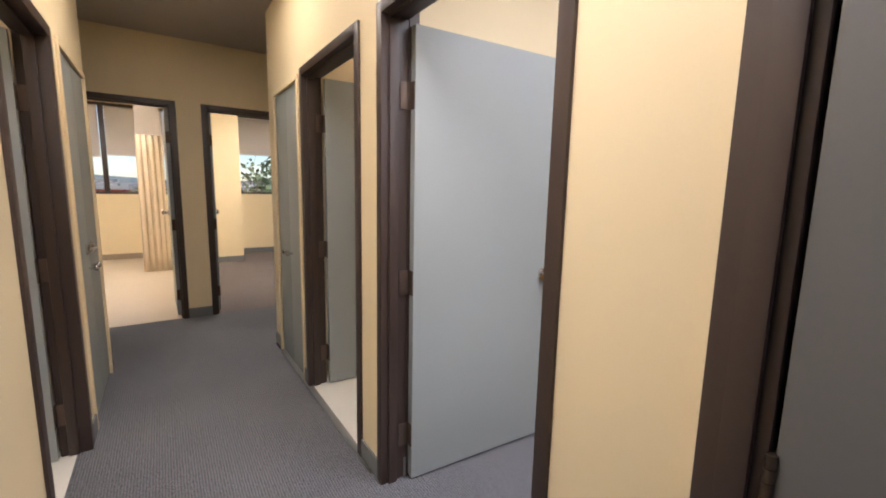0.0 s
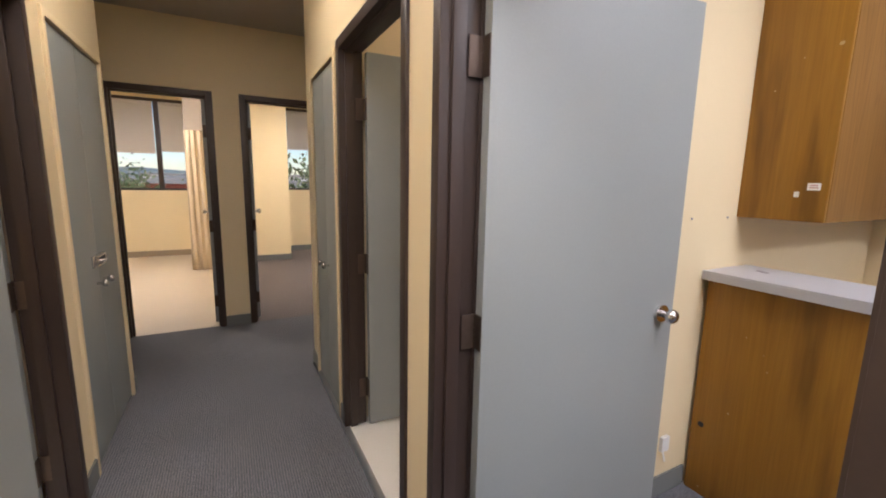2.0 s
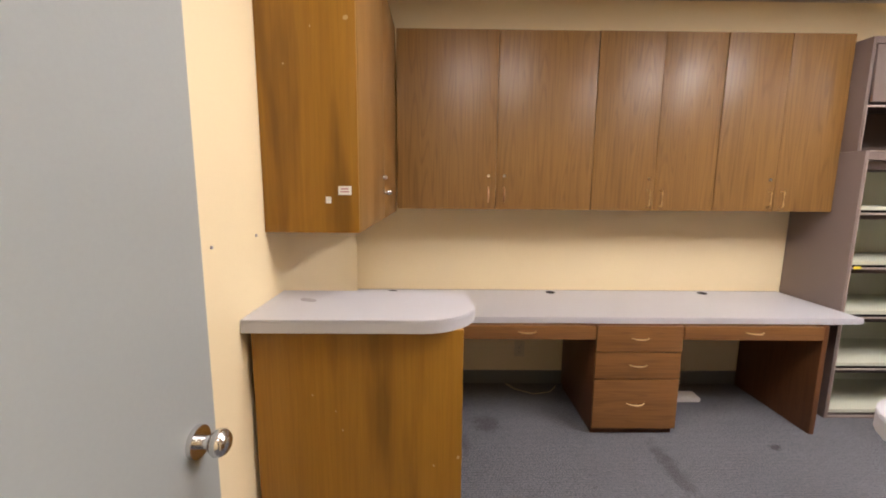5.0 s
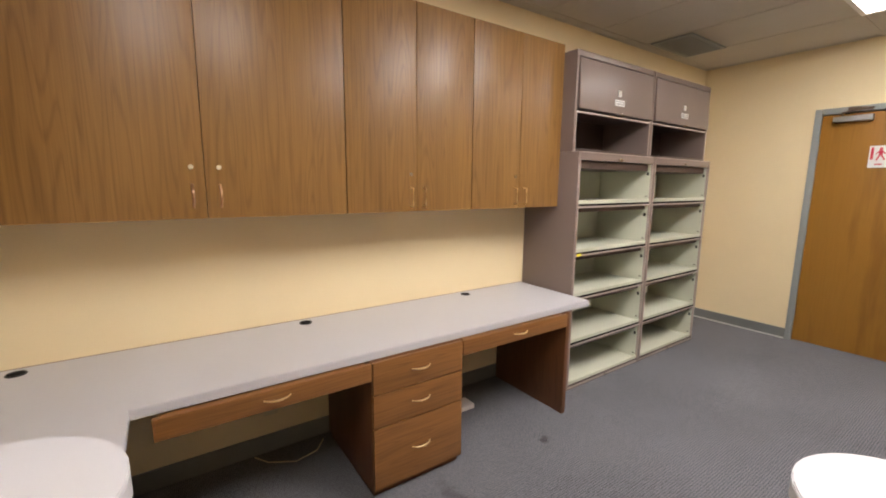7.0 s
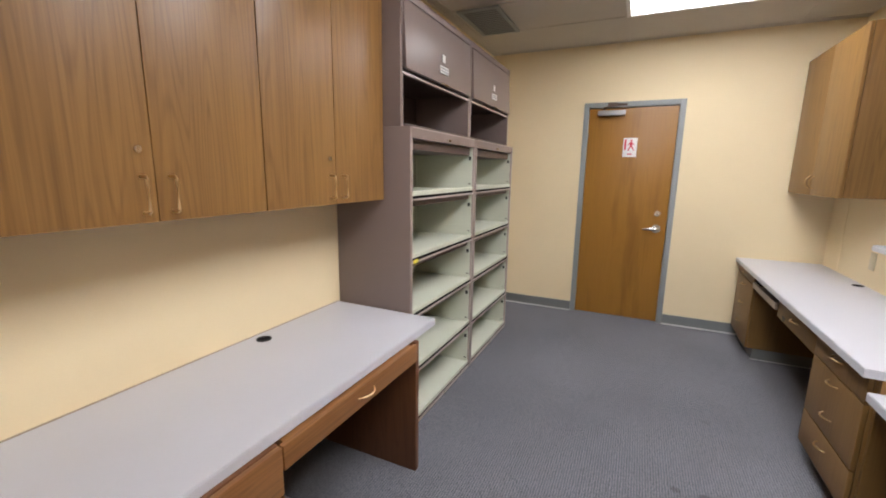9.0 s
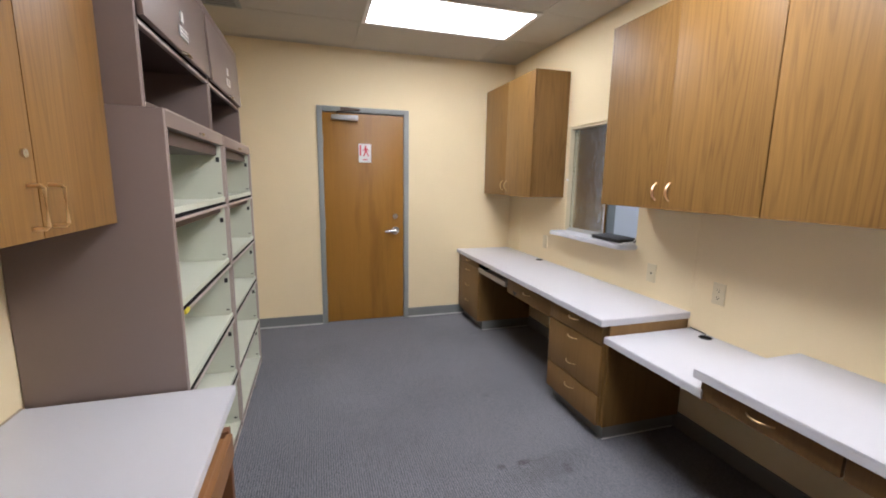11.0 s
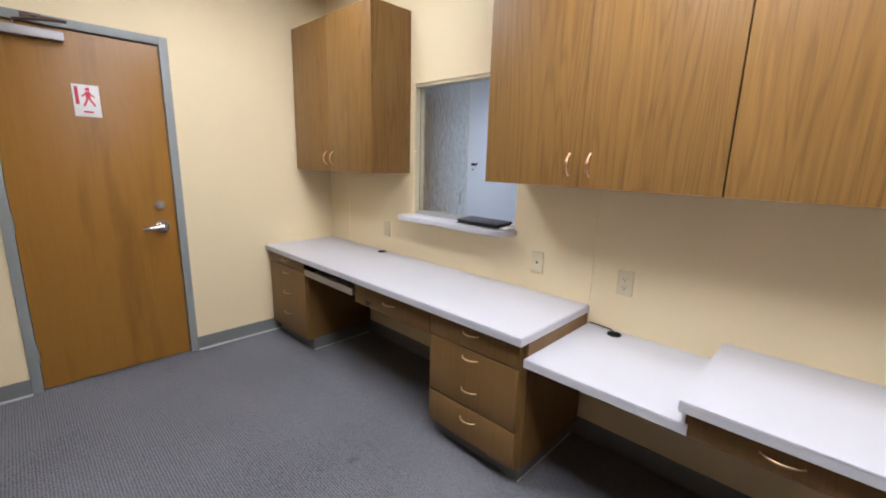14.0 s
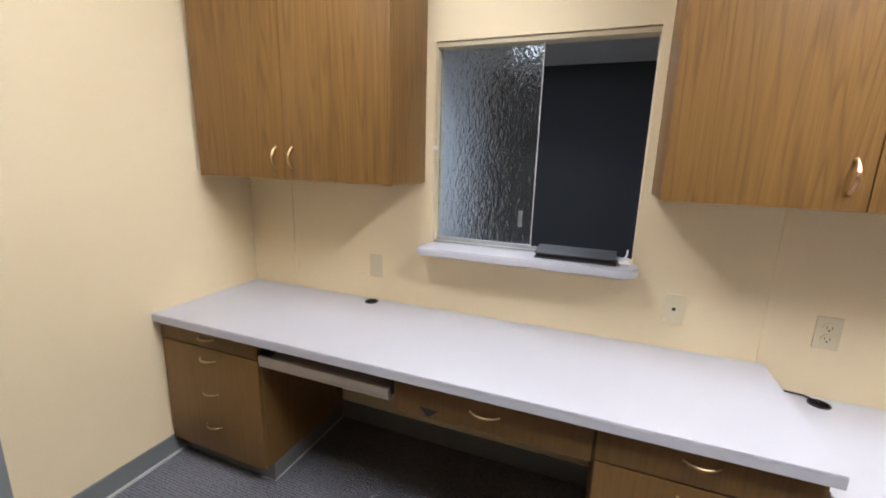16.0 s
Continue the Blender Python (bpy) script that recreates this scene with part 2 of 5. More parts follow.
M_FRAME = mat("dark_brown_frame_paint", (0.046, 0.030, 0.024), 0.42, vary=0.2, bump=0.1)
M_FRAMEGREY = mat("grey_frame_paint", (0.27, 0.29, 0.285), 0.42, vary=0.08)
M_DOOR = mat("grey_door_paint", (0.300, 0.326, 0.318), 0.45, vary=0.05, bump=0.15)
# Entrance leaf's grey, with the shade on it put into the paint.
M_DOORSHADE = mat("shaded_grey_door_paint", (0.125, 0.125, 0.122), 0.45, vary=0.06, bump=0.15)
# Bronze lightened in colour for the reflection on the jamb leaves.
M_HINGELEAF = mat("paler_bronze_hinge_leaf", (0.13, 0.095, 0.075), 0.36, metal=0.6, vary=0.25)
M_HINGE = mat("dark_bronze_hinge", (0.095, 0.070, 0.052), 0.40, metal=0.7, vary=0.25)
M_CHROME = mat("satin_chrome", (0.74, 0.73, 0.72), 0.22, metal=1.0, vary=0.05)
M_BRASS = mat("aged_brass", (0.80, 0.58, 0.32), 0.38, metal=1.0, vary=0.1)
M_BRASSDULL = mat("dull_brass", (0.50, 0.35, 0.18), 0.42, metal=1.0, vary=0.15)
M_COPPER = mat("copper_pull", (0.70, 0.44, 0.27), 0.36, metal=1.0, vary=0.1)
M_ALU = mat("aluminium_track", (0.55, 0.56, 0.56), 0.35, metal=0.9)
M_OAK = wood("brown_oak_laminate", (0.095, 0.044, 0.010), (0.285, 0.153, 0.040), rough=0.42, spec=0.4, contrast=0.85)
M_OAKE = wood("walnut_oak_laminate", (0.116, 0.052, 0.012), (0.340, 0.178, 0.050), rough=0.36, spec=0.6, contrast=0.85)
M_GOLD = wood("golden_plywood_panel", (0.165, 0.072, 0.006), (0.40, 0.195, 0.024), rough=0.34, ring=9, spec=0.4, contrast=0.7, scuffs=0.95, figured=0.25)
M_RED = wood("red_oak_laminate", (0.105, 0.042, 0.011), (0.285, 0.126, 0.037), axis="y", rough=0.42, ring=14)
# Vertical-grain red oak, set darker than the drawer fronts.
M_REDV = wood("red_oak_darker_side", (0.070, 0.025, 0.008), (0.165, 0.064, 0.022), rough=0.45, ring=10)
M_WDOOR = wood("stained_maple_door", (0.25, 0.110, 0.015), (0.37, 0.182, 0.030), rough=0.33, ring=6, contrast=0.6, scuffs=0.55, figured=0.5)
M_DRAWER = wood("brown_oak_drawer_laminate", (0.115, 0.060, 0.017), (0.235, 0.132, 0.042), rough=0.45, spec=0.35, contrast=0.6)
M_TOP = mat("white_speckled_laminate", (0.505, 0.507, 0.535), 0.32, vary=0.06, scale=40)
M_TAUPE = mat("taupe_enamel_steel", (0.205, 0.158, 0.140), 0.34, vary=0.05)
# Taupe with the light caught by edges and rails put into its colour.
M_TAUPELIT = mat("lit_taupe_edge", (0.40, 0.33, 0.29), 0.32, vary=0.1)
# Darker than M_TAUPE; for overhead interiors, door slots and the vent backing.
M_TAUPEIN = mat("darker_taupe_inside", (0.060, 0.038, 0.032), 0.45)
M_MINT = mat("pale_green_enamel_steel", (0.56, 0.58, 0.47), 0.4, vary=0.05)
M_BLACK = mat("black_plastic", (0.015, 0.015, 0.016), 0.4)
# Near-black put in place of the shade inside holes and slots.
M_HOLESHADE = mat("hollow_shade", (0.008, 0.007, 0.007), 0.95, spec=0.1)
M_CLOSER = mat("dull_aluminium_closer", (0.40, 0.40, 0.40), 0.42, metal=0.9)
M_BINDER = mat("charcoal_vinyl_cover", (0.045, 0.046, 0.052), 0.5, bump=0.3, vary=0.15)
M_DARKWALL = mat("charcoal_wall_paint", (0.035, 0.036, 0.04), 0.7, bump=0.2)
M_WHITEWALL = mat("cool_white_wall_paint", (0.74, 0.76, 0.80), 0.7, bump=0.2, vary=0.03)
M_IVORY = mat("ivory_plastic", (0.66, 0.57, 0.38), 0.4)
M_TRAY = mat("beige_tray_plastic", (0.36, 0.31, 0.25), 0.45)
M_WHITE = mat("white_plastic", (0.78, 0.77, 0.75), 0.4)
M_RED_PRINT = mat("red_print", (0.62, 0.03, 0.07), 0.5)
M_REDFAINT = mat("faded_red_print", (0.45, 0.20, 0.22), 0.6)
M_GREYPRINT = mat("grey_print", (0.35, 0.33, 0.35), 0.5)
M_YELLOW = mat("yellow_tape", (0.75, 0.62, 0.05), 0.5)
M_MESH = mat("curtain_mesh_band", (0.42, 0.37, 0.32), 0.9)
M_CURTAIN = mat("beige_curtain_cloth", (0.62, 0.52, 0.38), 0.9, vary=0.06, bump=0.3)
M_SHADE = mat("pale_roller_shade", (0.62, 0.60, 0.60), 0.9, vary=0.02)
M_GLASS = glass("clear_window_glass")
M_PEBBLE = glass("pebbled_glass", 0.15, 0.5)
M_LAMP = glow("troffer_diffuser_room", (1.0, 0.98, 0.965), LAMP_ROOM)
M_LAMPFAR = glow("troffer_diffuser_aged", (1.0, 0.98, 0.965), 0.56 * LAMP_ROOM)
M_LAMPDIM = glow("troffer_diffuser_dim", (1.0, 0.98, 0.965), 0.47 * LAMP_ROOM)
M_LAMPHALL = glow("troffer_diffuser_hall", (1.0, 0.95, 0.90), LAMP_HALL)
M_LAMPHALLADDED = glow("added_light_hall_end", (1.0, 0.89, 0.72), 1.15 * LAMP_HALL)
M_LAMPSIDE = glow("troffer_diffuser_side", (1.0, 0.90, 0.73), LAMP_SIDE)
M_LAMPSMALL = glow("added_light_small", (1.0, 0.87, 0.68), 5.0)
M_LAMPWAIT = glow("added_light_waiting", (0.85, 0.92, 1.0), LAMP_WAITING)

# ---- mesh helpers ----
ORIGIN = {}


def box(bm, x0, x1, y0, y1, z0, z1, bevel=0.0):
    made = bmesh.ops.create_cube(bm, size=1.0, matrix=Matrix.Translation(((x0 + x1) / 2, (y0 + y1) / 2, (z0 + z1) / 2)) @ Matrix.Diagonal((abs(x1 - x0), abs(y1 - y0), abs(z1 - z0), 1)))
    if bevel:
        edges = {e for v in made["verts"] for e in v.link_edges}
        bmesh.ops.bevel(bm, geom=list(edges), offset=bevel, segments=2, affect="EDGES", profile=0.6)
    return bm


def boxes(*rows, bevel=0.0):
    bm = bmesh.new()
    for r in rows:
        box(bm, *r, bevel=bevel)
    return bm


def cyl(bm, centre, axis, radius, length, radius2=None, seg=20):
    turn = {"x": pose(0, 0, 0, 0, 90, 0), "y": pose(0, 0, 0, 90, 0, 0), "z": Matrix()}[axis]
    bmesh.ops.create_cone(bm, cap_ends=True, segments=seg, radius1=radius, radius2=radius if radius2 is None else radius2, depth=length, matrix=Matrix.Translation(centre) @ turn)
    return bm


def ball(bm, centre, sx, sy, sz, seg=16):
    bmesh.ops.create_uvsphere(bm, u_segments=seg, v_segments=seg // 2, radius=1.0, matrix=Matrix.Translation(centre) @ Matrix.Diagonal((sx, sy, sz, 1)))
    return bm


def tube(bm, points, radius, seg=8):
    """A round bar along points."""
    pts = [Vector(p) for p in points]
    rings = []
    for i, p in enumerate(pts):
        d = (pts[min(i + 1, len(pts) - 1)] - pts[max(i - 1, 0)]).normalized()
        q = d.to_track_quat("Z", "Y").to_matrix()
        r = radius if not isinstance(radius, (list, tuple)) else radius[i]
        rings.append([bm.verts.new(p + q @ Vector((r * math.cos(2 * math.pi * k / seg), r * math.sin(2 * math.pi * k / seg), 0))) for k in range(seg)])
    for a, b in zip(rings, rings[1:]):
        for k in range(seg):
            bm.faces.new((a[k], a[(k + 1) % seg], b[(k + 1) % seg], b[k]))
    bm.faces.new(rings[0][::-1])
    bm.faces.new(rings[-1])
    return bm


def slab(outline, z0, z1, bevel=0.003):
    """A board of any outline, with eased edges."""
    bm = bmesh.new()
    low = [bm.verts.new((x, y, z0)) for x, y in outline]
    high = [bm.verts.new((x, y, z1)) for x, y in outline]
    bm.faces.new(low[::-1])
    bm.faces.new(high)
    n = len(outline)
    for i in range(n):
        bm.faces.new((low[i], low[(i + 1) % n], high[(i + 1) % n], high[i]))
    bmesh.ops.recalc_face_normals(bm, faces=bm.faces)
    if bevel:
        rim = [e for e in bm.edges if abs(e.verts[0].co.z - e.verts[1].co.z) < 1e-6]
        bmesh.ops.bevel(bm, geom=rim, offset=bevel, segments=2, affect="EDGES")
    return bm


def arc(cx, cy, r, a0, a1, n=10):
    return [(cx + r * math.cos(radians(a0 + (a1 - a0) * i / n)), cy + r * math.sin(radians(a0 + (a1 - a0) * i / n))) for i in range(n + 1)]


def smooth(me, angle=0.6):
    for p in me.polygons:
        p.use_smooth = True
    me.set_sharp_from_angle(angle=angle)


def root_of(ob):
    while ob.parent:
        ob = ob.parent
    return ob


def part(name, bm, material, parent=None, label="", soft=True):
    """One bmesh as one mesh object, a part of parent."""
    me = bpy.data.meshes.new(name)
    if parent is not None:
        bmesh.ops.translate(bm, verts=bm.verts, vec=-ORIGIN[root_of(parent).name])
    bm.to_mesh(me)
    bm.free()
    if soft:
        smooth(me)
    me.materials.append(material)
    ob = new(name, me)
    if parent is not None:
        ob.parent = parent
    if label:
        ob["label"] = label
    return ob


def thing(name, at, label, category, group=""):
    ob = new(name)
    ob.location = at
    ORIGIN[ob.name] = Vector(at)
    bpy.context.view_layer.update()
    return tagged(ob, label, category, group)


def local_thing(name, label, category, group=""):
    """A thing built round its own origin, to be posed afterwards."""
    return thing(name, (0, 0, 0), label, category, group)


def solo(name, bm, material, label, category, group="", kind="", soft=True):
    """A thing of a single mesh, its origin at its base."""
    xs = [v.co for v in bm.verts]
    at = Vector((sum(c.x for c in xs) / len(xs), sum(c.y for c in xs) / len(xs), min(c.z for c in xs)))
    bmesh.ops.translate(bm, verts=bm.verts, vec=-at)
    ob = part(name, bm, material, None, "", soft)
    ob.location = at
    ORIGIN[ob.name] = at
    return tagged(ob, label, category, group, kind)


def structure(name, bm, material, label, category="wall"):
    ob = part(name, bm, material, None, "", False)
    ORIGIN[ob.name] = Vector((0, 0, 0))
    return tagged(ob, label, category, "", "structure")


def wall(name, axis, a0, a1, u0, u1, z1, holes, material, label):
    """A wall a0..a1 thick along axis, from u0 to u1, with openings (u0, u1, z0, z1)."""
    bm = bmesh.new()

    def put(p, q, lo, hi):
        if q - p > 1e-4 and hi - lo > 1e-4:
            if axis == "x":
                box(bm, a0, a1, p, q, lo, hi)
            else:
                box(bm, p, q, a0, a1, lo, hi)
    at = u0
    for h0, h1, lo, hi in sorted(holes):
        put(at, h0, 0, z1)
        put(h0, h1, 0, lo)
        put(h0, h1, hi, z1)
        at = h1
    put(at, u1, 0, z1)
    return structure(name, bm, material, label)


# ---- large structure ----
W, E, S, N, H = 0.793, 3.725, -3.97, 1.615, 2.615     # the office's inner faces and height
CE, CW, CEND, HH = 0.726, -0.428, 4.87, 2.72           # the hall's faces and height

structure("floor_office", boxes((W - 0.09, E + 0.1, S - 0.1, N + 0.1, -0.12, 0.0)), M_CARPET_USED, "grey loop-pile carpet with worn dark patches", "floor")
structure("floor_hall", boxes((CW - 0.05, W - 0.09, 0.19, 3.7, -0.12, 0.0), (-2.4, 2.4, 3.7, CEND + 0.02, -0.12, 0.0)), M_CARPET, "grey loop-pile carpet of the hall", "floor")
structure("floor_waiting", boxes((-3.5, W - 0.09, S - 0.1, 0.19, -0.12, 0.0)), M_CARPET, "grey carpet of the waiting room", "floor")
structure("floor_exam", boxes((-3.4, 0.23, CEND + 0.02, 9.4, -0.12, 0.002)), M_VINYL, "beige sheet vinyl floor", "floor")
structure("floor_side_room", boxes((0.23, 3.6, CEND + 0.02, 9.4, -0.12, 0.001)), M_CARPET_B, "brown-grey carpet of the side room", "floor")
structure("floor_closet_room", boxes((W - 0.05, 2.6, 1.72, 3.70, -0.12, 0.001)), M_VINYLW, "white vinyl floor of the small room", "floor")
structure("floor_left_room", boxes((-2.6, CW - 0.05, 0.9, 3.70, -0.12, 0.001)), M_VINYLW, "white vinyl floor of the room across", "floor")

wall("wall_west", "x", 0.70, W, S - 0.1, 0.30, H + 0.1, [(-2.905, -2.062, 1.03, 1.878)], M_WALL, "cream painted wall with a reception window")
wall("wall_hall_east", "x", CE, W + 0.035, 0.30, 3.74, HH, [(0.66, 1.648, 0, 2.085), (1.85, 2.79, 0, 2.085), (2.86, 3.54, 0, 2.06)], M_WALL, "cream painted hall wall with doorways")
wall("wall_east", "x", E, E + 0.12, S - 0.1, N + 0.1, H + 0.1, [], M_WALL, "cream painted office wall")
wall("wall_south", "y", S - 0.12, S, -3.5, E + 0.12, H + 0.1, [(1.925, 2.78, 0, 2.09)], M_WALL, "cream painted wall with a wood door")
wall("wall_north", "y", N, N + 0.1, W + 0.035, E + 0.12, H + 0.1, [], M_WALL, "cream painted office wall behind the cabinets")
wall("wall_hall_west", "x", CW - 0.1, CW, 0.288, 3.76, HH, [(1.80, 2.675, 0, 2.045), (2.85, 3.70, 0, 2.045)], M_WALL, "cream painted hall wall with doorway and closet")
wall("wall_hall_end", "y", CEND, CEND + 0.1, -2.4, 2.4, HH + 0.1, [(-0.665, 0.11, 0, 2.135), (0.33, 1.15, 0, 2.135)], M_WALL, "cream painted end wall with two doorways")
wall("wall_hall_start", "y", 0.217, 0.288, CW - 0.1, 0.70, HH, [(-0.29, 0.69, 0, 2.085)], M_WALL, "cream painted wall round the hall entrance")
structure("wall_cross_hall", boxes((-2.5, -2.4, 3.66, 4.97, 0, HH), (2.4, 2.5, 3.66, 4.97, 0, HH), (-2.4, CW - 0.1, 3.66, 3.76, 0, HH), (W + 0.035, 2.4, 3.64, 3.74, 0, HH)), M_WALL, "cream painted walls of the cross hall")
structure("wall_small_room", boxes((2.5, 2.6, 1.72, 3.64, 0, HH), (W + 0.035, 2.5, 1.715, 1.80, 0, HH), (W + 0.035, 2.5, 2.80, 2.85, 0, HH), (W + 0.4, W + 0.45, 2.85, 3.64, 0, HH)), M_WALL, "cream painted walls of the small room")
structure("wall_left_room", boxes((-2.6, -2.5, 0.9, 3.66, 0, HH), (-2.5, CW - 0.1, 0.8, 0.9, 0, HH), (-2.5, CW - 0.1, 2.72, 2.78, 0, HH), (CW - 0.5, CW - 0.45, 2.78, 3.66, 0, HH)), M_WALL, "cream painted walls of the room across")
HR = 2.80
wall("wall_exam_back", "y", 9.3, 9.5, -3.4, 0.23, HR, [(-2.6, 0.1, 1.16, 2.70)], M_WALL, "cream painted wall under a wide window")
structure("wall_exam_sides", boxes((-3.4, -3.3, CEND + 0.1, 9.3, 0, HR), (0.17, 0.29, CEND + 0.1, 9.3, 0, HR)), M_WALL, "cream painted side walls")
wall("wall_side_back", "y", 9.15, 9.5, 1.13, 3.6, HR, [(1.19, 3.2, 1.19, 2.72)], M_WALL, "cream painted wall under a window")
structure("wall_side_room", boxes((3.5, 3.6, CEND + 0.1, 9.15, 0, HR), (0.29, 1.13, 8.2, 9.5, 0, HR)), M_WALL, "cream painted wall with a projecting column")
structure("wall_waiting_dark", boxes((-3.5, -3.4, S, 0.30, 0, H + 0.1)), M_DARKWALL, "charcoal accent wall of the waiting room")
structure("wall_waiting_north", boxes((-3.4, CW - 0.1, 0.185, 0.30, 0, H + 0.1)), M_WHITEWALL, "white waiting room wall")
structure("wall_waiting_south", boxes((-3.4, -0.56, S, S + 0.012, 0, H), (0.5, 0.70, S, S + 0.012, 0, H), (-0.56, 0.5, S, S + 0.012, 2.1, H)), M_WHITEWALL, "cool white waiting room wall")

# ceilings: tiles in a slim metal grid
def grid_ceiling(name, x0, x1, y0, y1, z, gx, gy, ox, oy, holes, label, material=None):
    bm = bmesh.new()
    xs = sorted({x0, x1, *[ox + gx * i for i in range(-12, 13) if x0 < ox + gx * i < x1]})
    ys = sorted({y0, y1, *[oy + gy * i for i in range(-20, 21) if y0 < oy + gy * i < y1]})
    for a, b in zip(xs, xs[1:]):
        for c, d in zip(ys, ys[1:]):
            mx, my = (a + b) / 2, (c + d) / 2
            if any(h[0] < mx < h[1] and h[2] < my < h[3] for h in holes):
                continue
            sag = random.uniform(0.0, 0.004)
            box(bm, a + 0.006, b - 0.006, c + 0.006, d - 0.006, z + 0.003 + sag, z + 0.02)
    for a in xs:
        box(bm, a - 0.012, a + 0.012, y0, y1, z, z + 0.012)
    for c in ys:
        box(bm, x0, x1, c - 0.0121, c + 0.0121, z + 0.001, z + 0.0125)
    box(bm, x0 - 0.05, x1 + 0.05, y0 - 0.05, y1 + 0.05, z + 0.13, z + 0.2)
    return structure(name, bm, material or M_CEIL, label, "ceiling")


L1, L2, L3 = (1.215, 2.435, -3.305, -2.695), (1.215, 2.435, -1.475, -0.865), (1.215, 2.435, 0.355, 0.965)
grid_ceiling("ceiling_office", W, E, S, N, H, 1.22, 0.61, 1.215, -3.305, [L1, L2, L3], "off-white acoustic tiles in a metal grid")
LW = (-2.0, -0.78, -3.12, -2.51)
grid_ceiling("ceiling_waiting", -3.4, 0.70, S, 0.19, 2.62, 1.22, 0.61, -2.0, -3.12, [LW], "white acoustic tiles of the waiting room")
LH, LH2 = (-0.16, 0.45, 0.45, 1.06), (-0.16, 0.45, 2.40, 3.01)
structure("ceiling_hall", boxes((CW, CE, 0.30, 0.45, HH, HH + 0.1), (CW, LH[0], 0.45, 1.06, HH, HH + 0.1), (LH[1], CE, 0.45, 1.06, HH, HH + 0.1), (CW, CE, 1.06, 2.40, HH, HH + 0.1), (CW, LH2[0], 2.40, 3.01, HH, HH + 0.1), (LH2[1], CE, 2.40, 3.01, HH, HH + 0.1), (CW, CE, 3.01, 3.74, HH, HH + 0.1), (-2.4, 2.4, 3.74, CEND, HH, HH + 0.1),
                                (W, 2.6, 1.7, 3.66, HH, HH + 0.1), (-2.6, CW - 0.1, 0.8, 3.66, HH, HH + 0.1)), M_CEILHALL, "dim off-white hall ceiling", "ceiling")
structure("ceiling_exam", boxes((-3.4, 3.6, CEND + 0.1, 9.5, HR, HR + 0.1)), M_CEIL, "off-white ceiling of the rooms behind", "ceiling")


def troffer(area, z, lamp, label, watts=0.0, tint=(1.0, 0.98, 0.965)):
    x0, x1, y0, y1 = area
    t = thing("ceiling_light", ((x0 + x1) / 2, (y0 + y1) / 2, z), label, "ceiling light", "recessed ceiling lights")
    f = 0.03
    part("frame", boxes((x0, x1, y0, y0 + f, z - 0.002, z + 0.03), (x0, x1, y1 - f, y1, z - 0.002, z + 0.03), (x0, x0 + f, y0 + f, y1 - f, z - 0.002, z + 0.03), (x1 - f, x1, y0 + f, y1 - f, z - 0.002, z + 0.03)), M_WHITE, t)
    part("housing", boxes((x0 + 0.01, x1 - 0.01, y0 + 0.01, y1 - 0.01, z + 0.031, z + 0.09)), M_WHITE, t)
    lens = part("diffuser", boxes((x0 + f, x1 - f, y0 + f, y1 - f, z + 0.006, z + 0.014)), lamp, t, "glowing white prismatic diffuser", soft=False)
    if watts:
        lens.visible_shadow = False
        tubes = new("fluorescent_tubes", bpy.data.lights.new("fluorescent_tubes", "AREA"))
        tubes.data.shape, tubes.data.size, tubes.data.size_y = "RECTANGLE", x1 - x0 - 2 * f, y1 - y0 - 2 * f
        tubes.data.energy, tubes.data.color, tubes.data.spread = watts, tint, PRISM_SPREAD
        tubes.matrix_basis = pose((x0 + x1) / 2, (y0 + y1) / 2, z + 0.02)


for a in (L1, L2, L3):
    troffer(a, H, M_LAMPFAR if a is L1 else M_LAMPDIM if a is L3 else M_LAMP, "lit white recessed fluorescent ceiling light", TUBES_ROOM * (0.6 if a is L1 else 0.42 if a is L3 else 1.0))
# LH2 is an unseen light added to brighten the far hall.
troffer(LH2, HH, M_LAMPHALLADDED, "warm square recessed hall light added out of view")
troffer(LH, HH, M_LAMPHALL, "lit white recessed ceiling light of the hall", TUBES_HALL, (1.0, 0.93, 0.86))
# Unseen side-room lights, added above to brighten the rooms.
for a, z in (((-1.9, -0.68, 6.6, 7.21), HR), ((1.1, 1.71, 6.0, 7.22), HR), ((1.3, 1.91, 1.95, 2.56), HH), ((-1.75, -1.14, 1.2, 2.42), HH)):
    troffer(a, z - 0.045, M_LAMPSIDE if z == HR else M_LAMPSMALL, "recessed ceiling light added out of view in a side room")
# Unseen light, added so the waiting room shows bright through the window.
troffer(LW, 2.62, M_LAMPWAIT, "cool ceiling light added out of view in the waiting room", TUBES_WAITING, (0.85, 0.92, 1.0))

# supply vent in the office ceiling
v = thing("ceiling_vent", (3.43, -2.98, H - 0.012), "dusty grey square-bladed ceiling vent", "vent")
part("frame", boxes((3.27, 3.60, -3.28, -3.25, H - 0.012, H), (3.27, 3.60, -2.71, -2.68, H - 0.012, H), (3.27, 3.30, -3.25, -2.71, H - 0.012, H), (3.57, 3.60, -3.25, -2.71, H - 0.012, H)), M_FRAMEGREY, v)
part("backing", boxes((3.30, 3.57, -3.25, -2.71, H - 0.003, H - 0.001)), M_TAUPEIN, v)
for i in range(14):
    y = -3.23 + i * 0.0385
    part("slat", boxes((3.30, 3.57, y, y + 0.018, H - 0.011, H - 0.006)), M_FRAMEGREY, v)


# baseboards
def base(name, rows, material=None, label="grey vinyl cove base"):
    bm = bmesh.new()
    for x0, x1, y0, y1 in rows:
        box(bm, x0, x1, y0, y1, 0, 0.10, bevel=0.003)
    return structure(name, bm, material or M_COVE, label, "baseboard")


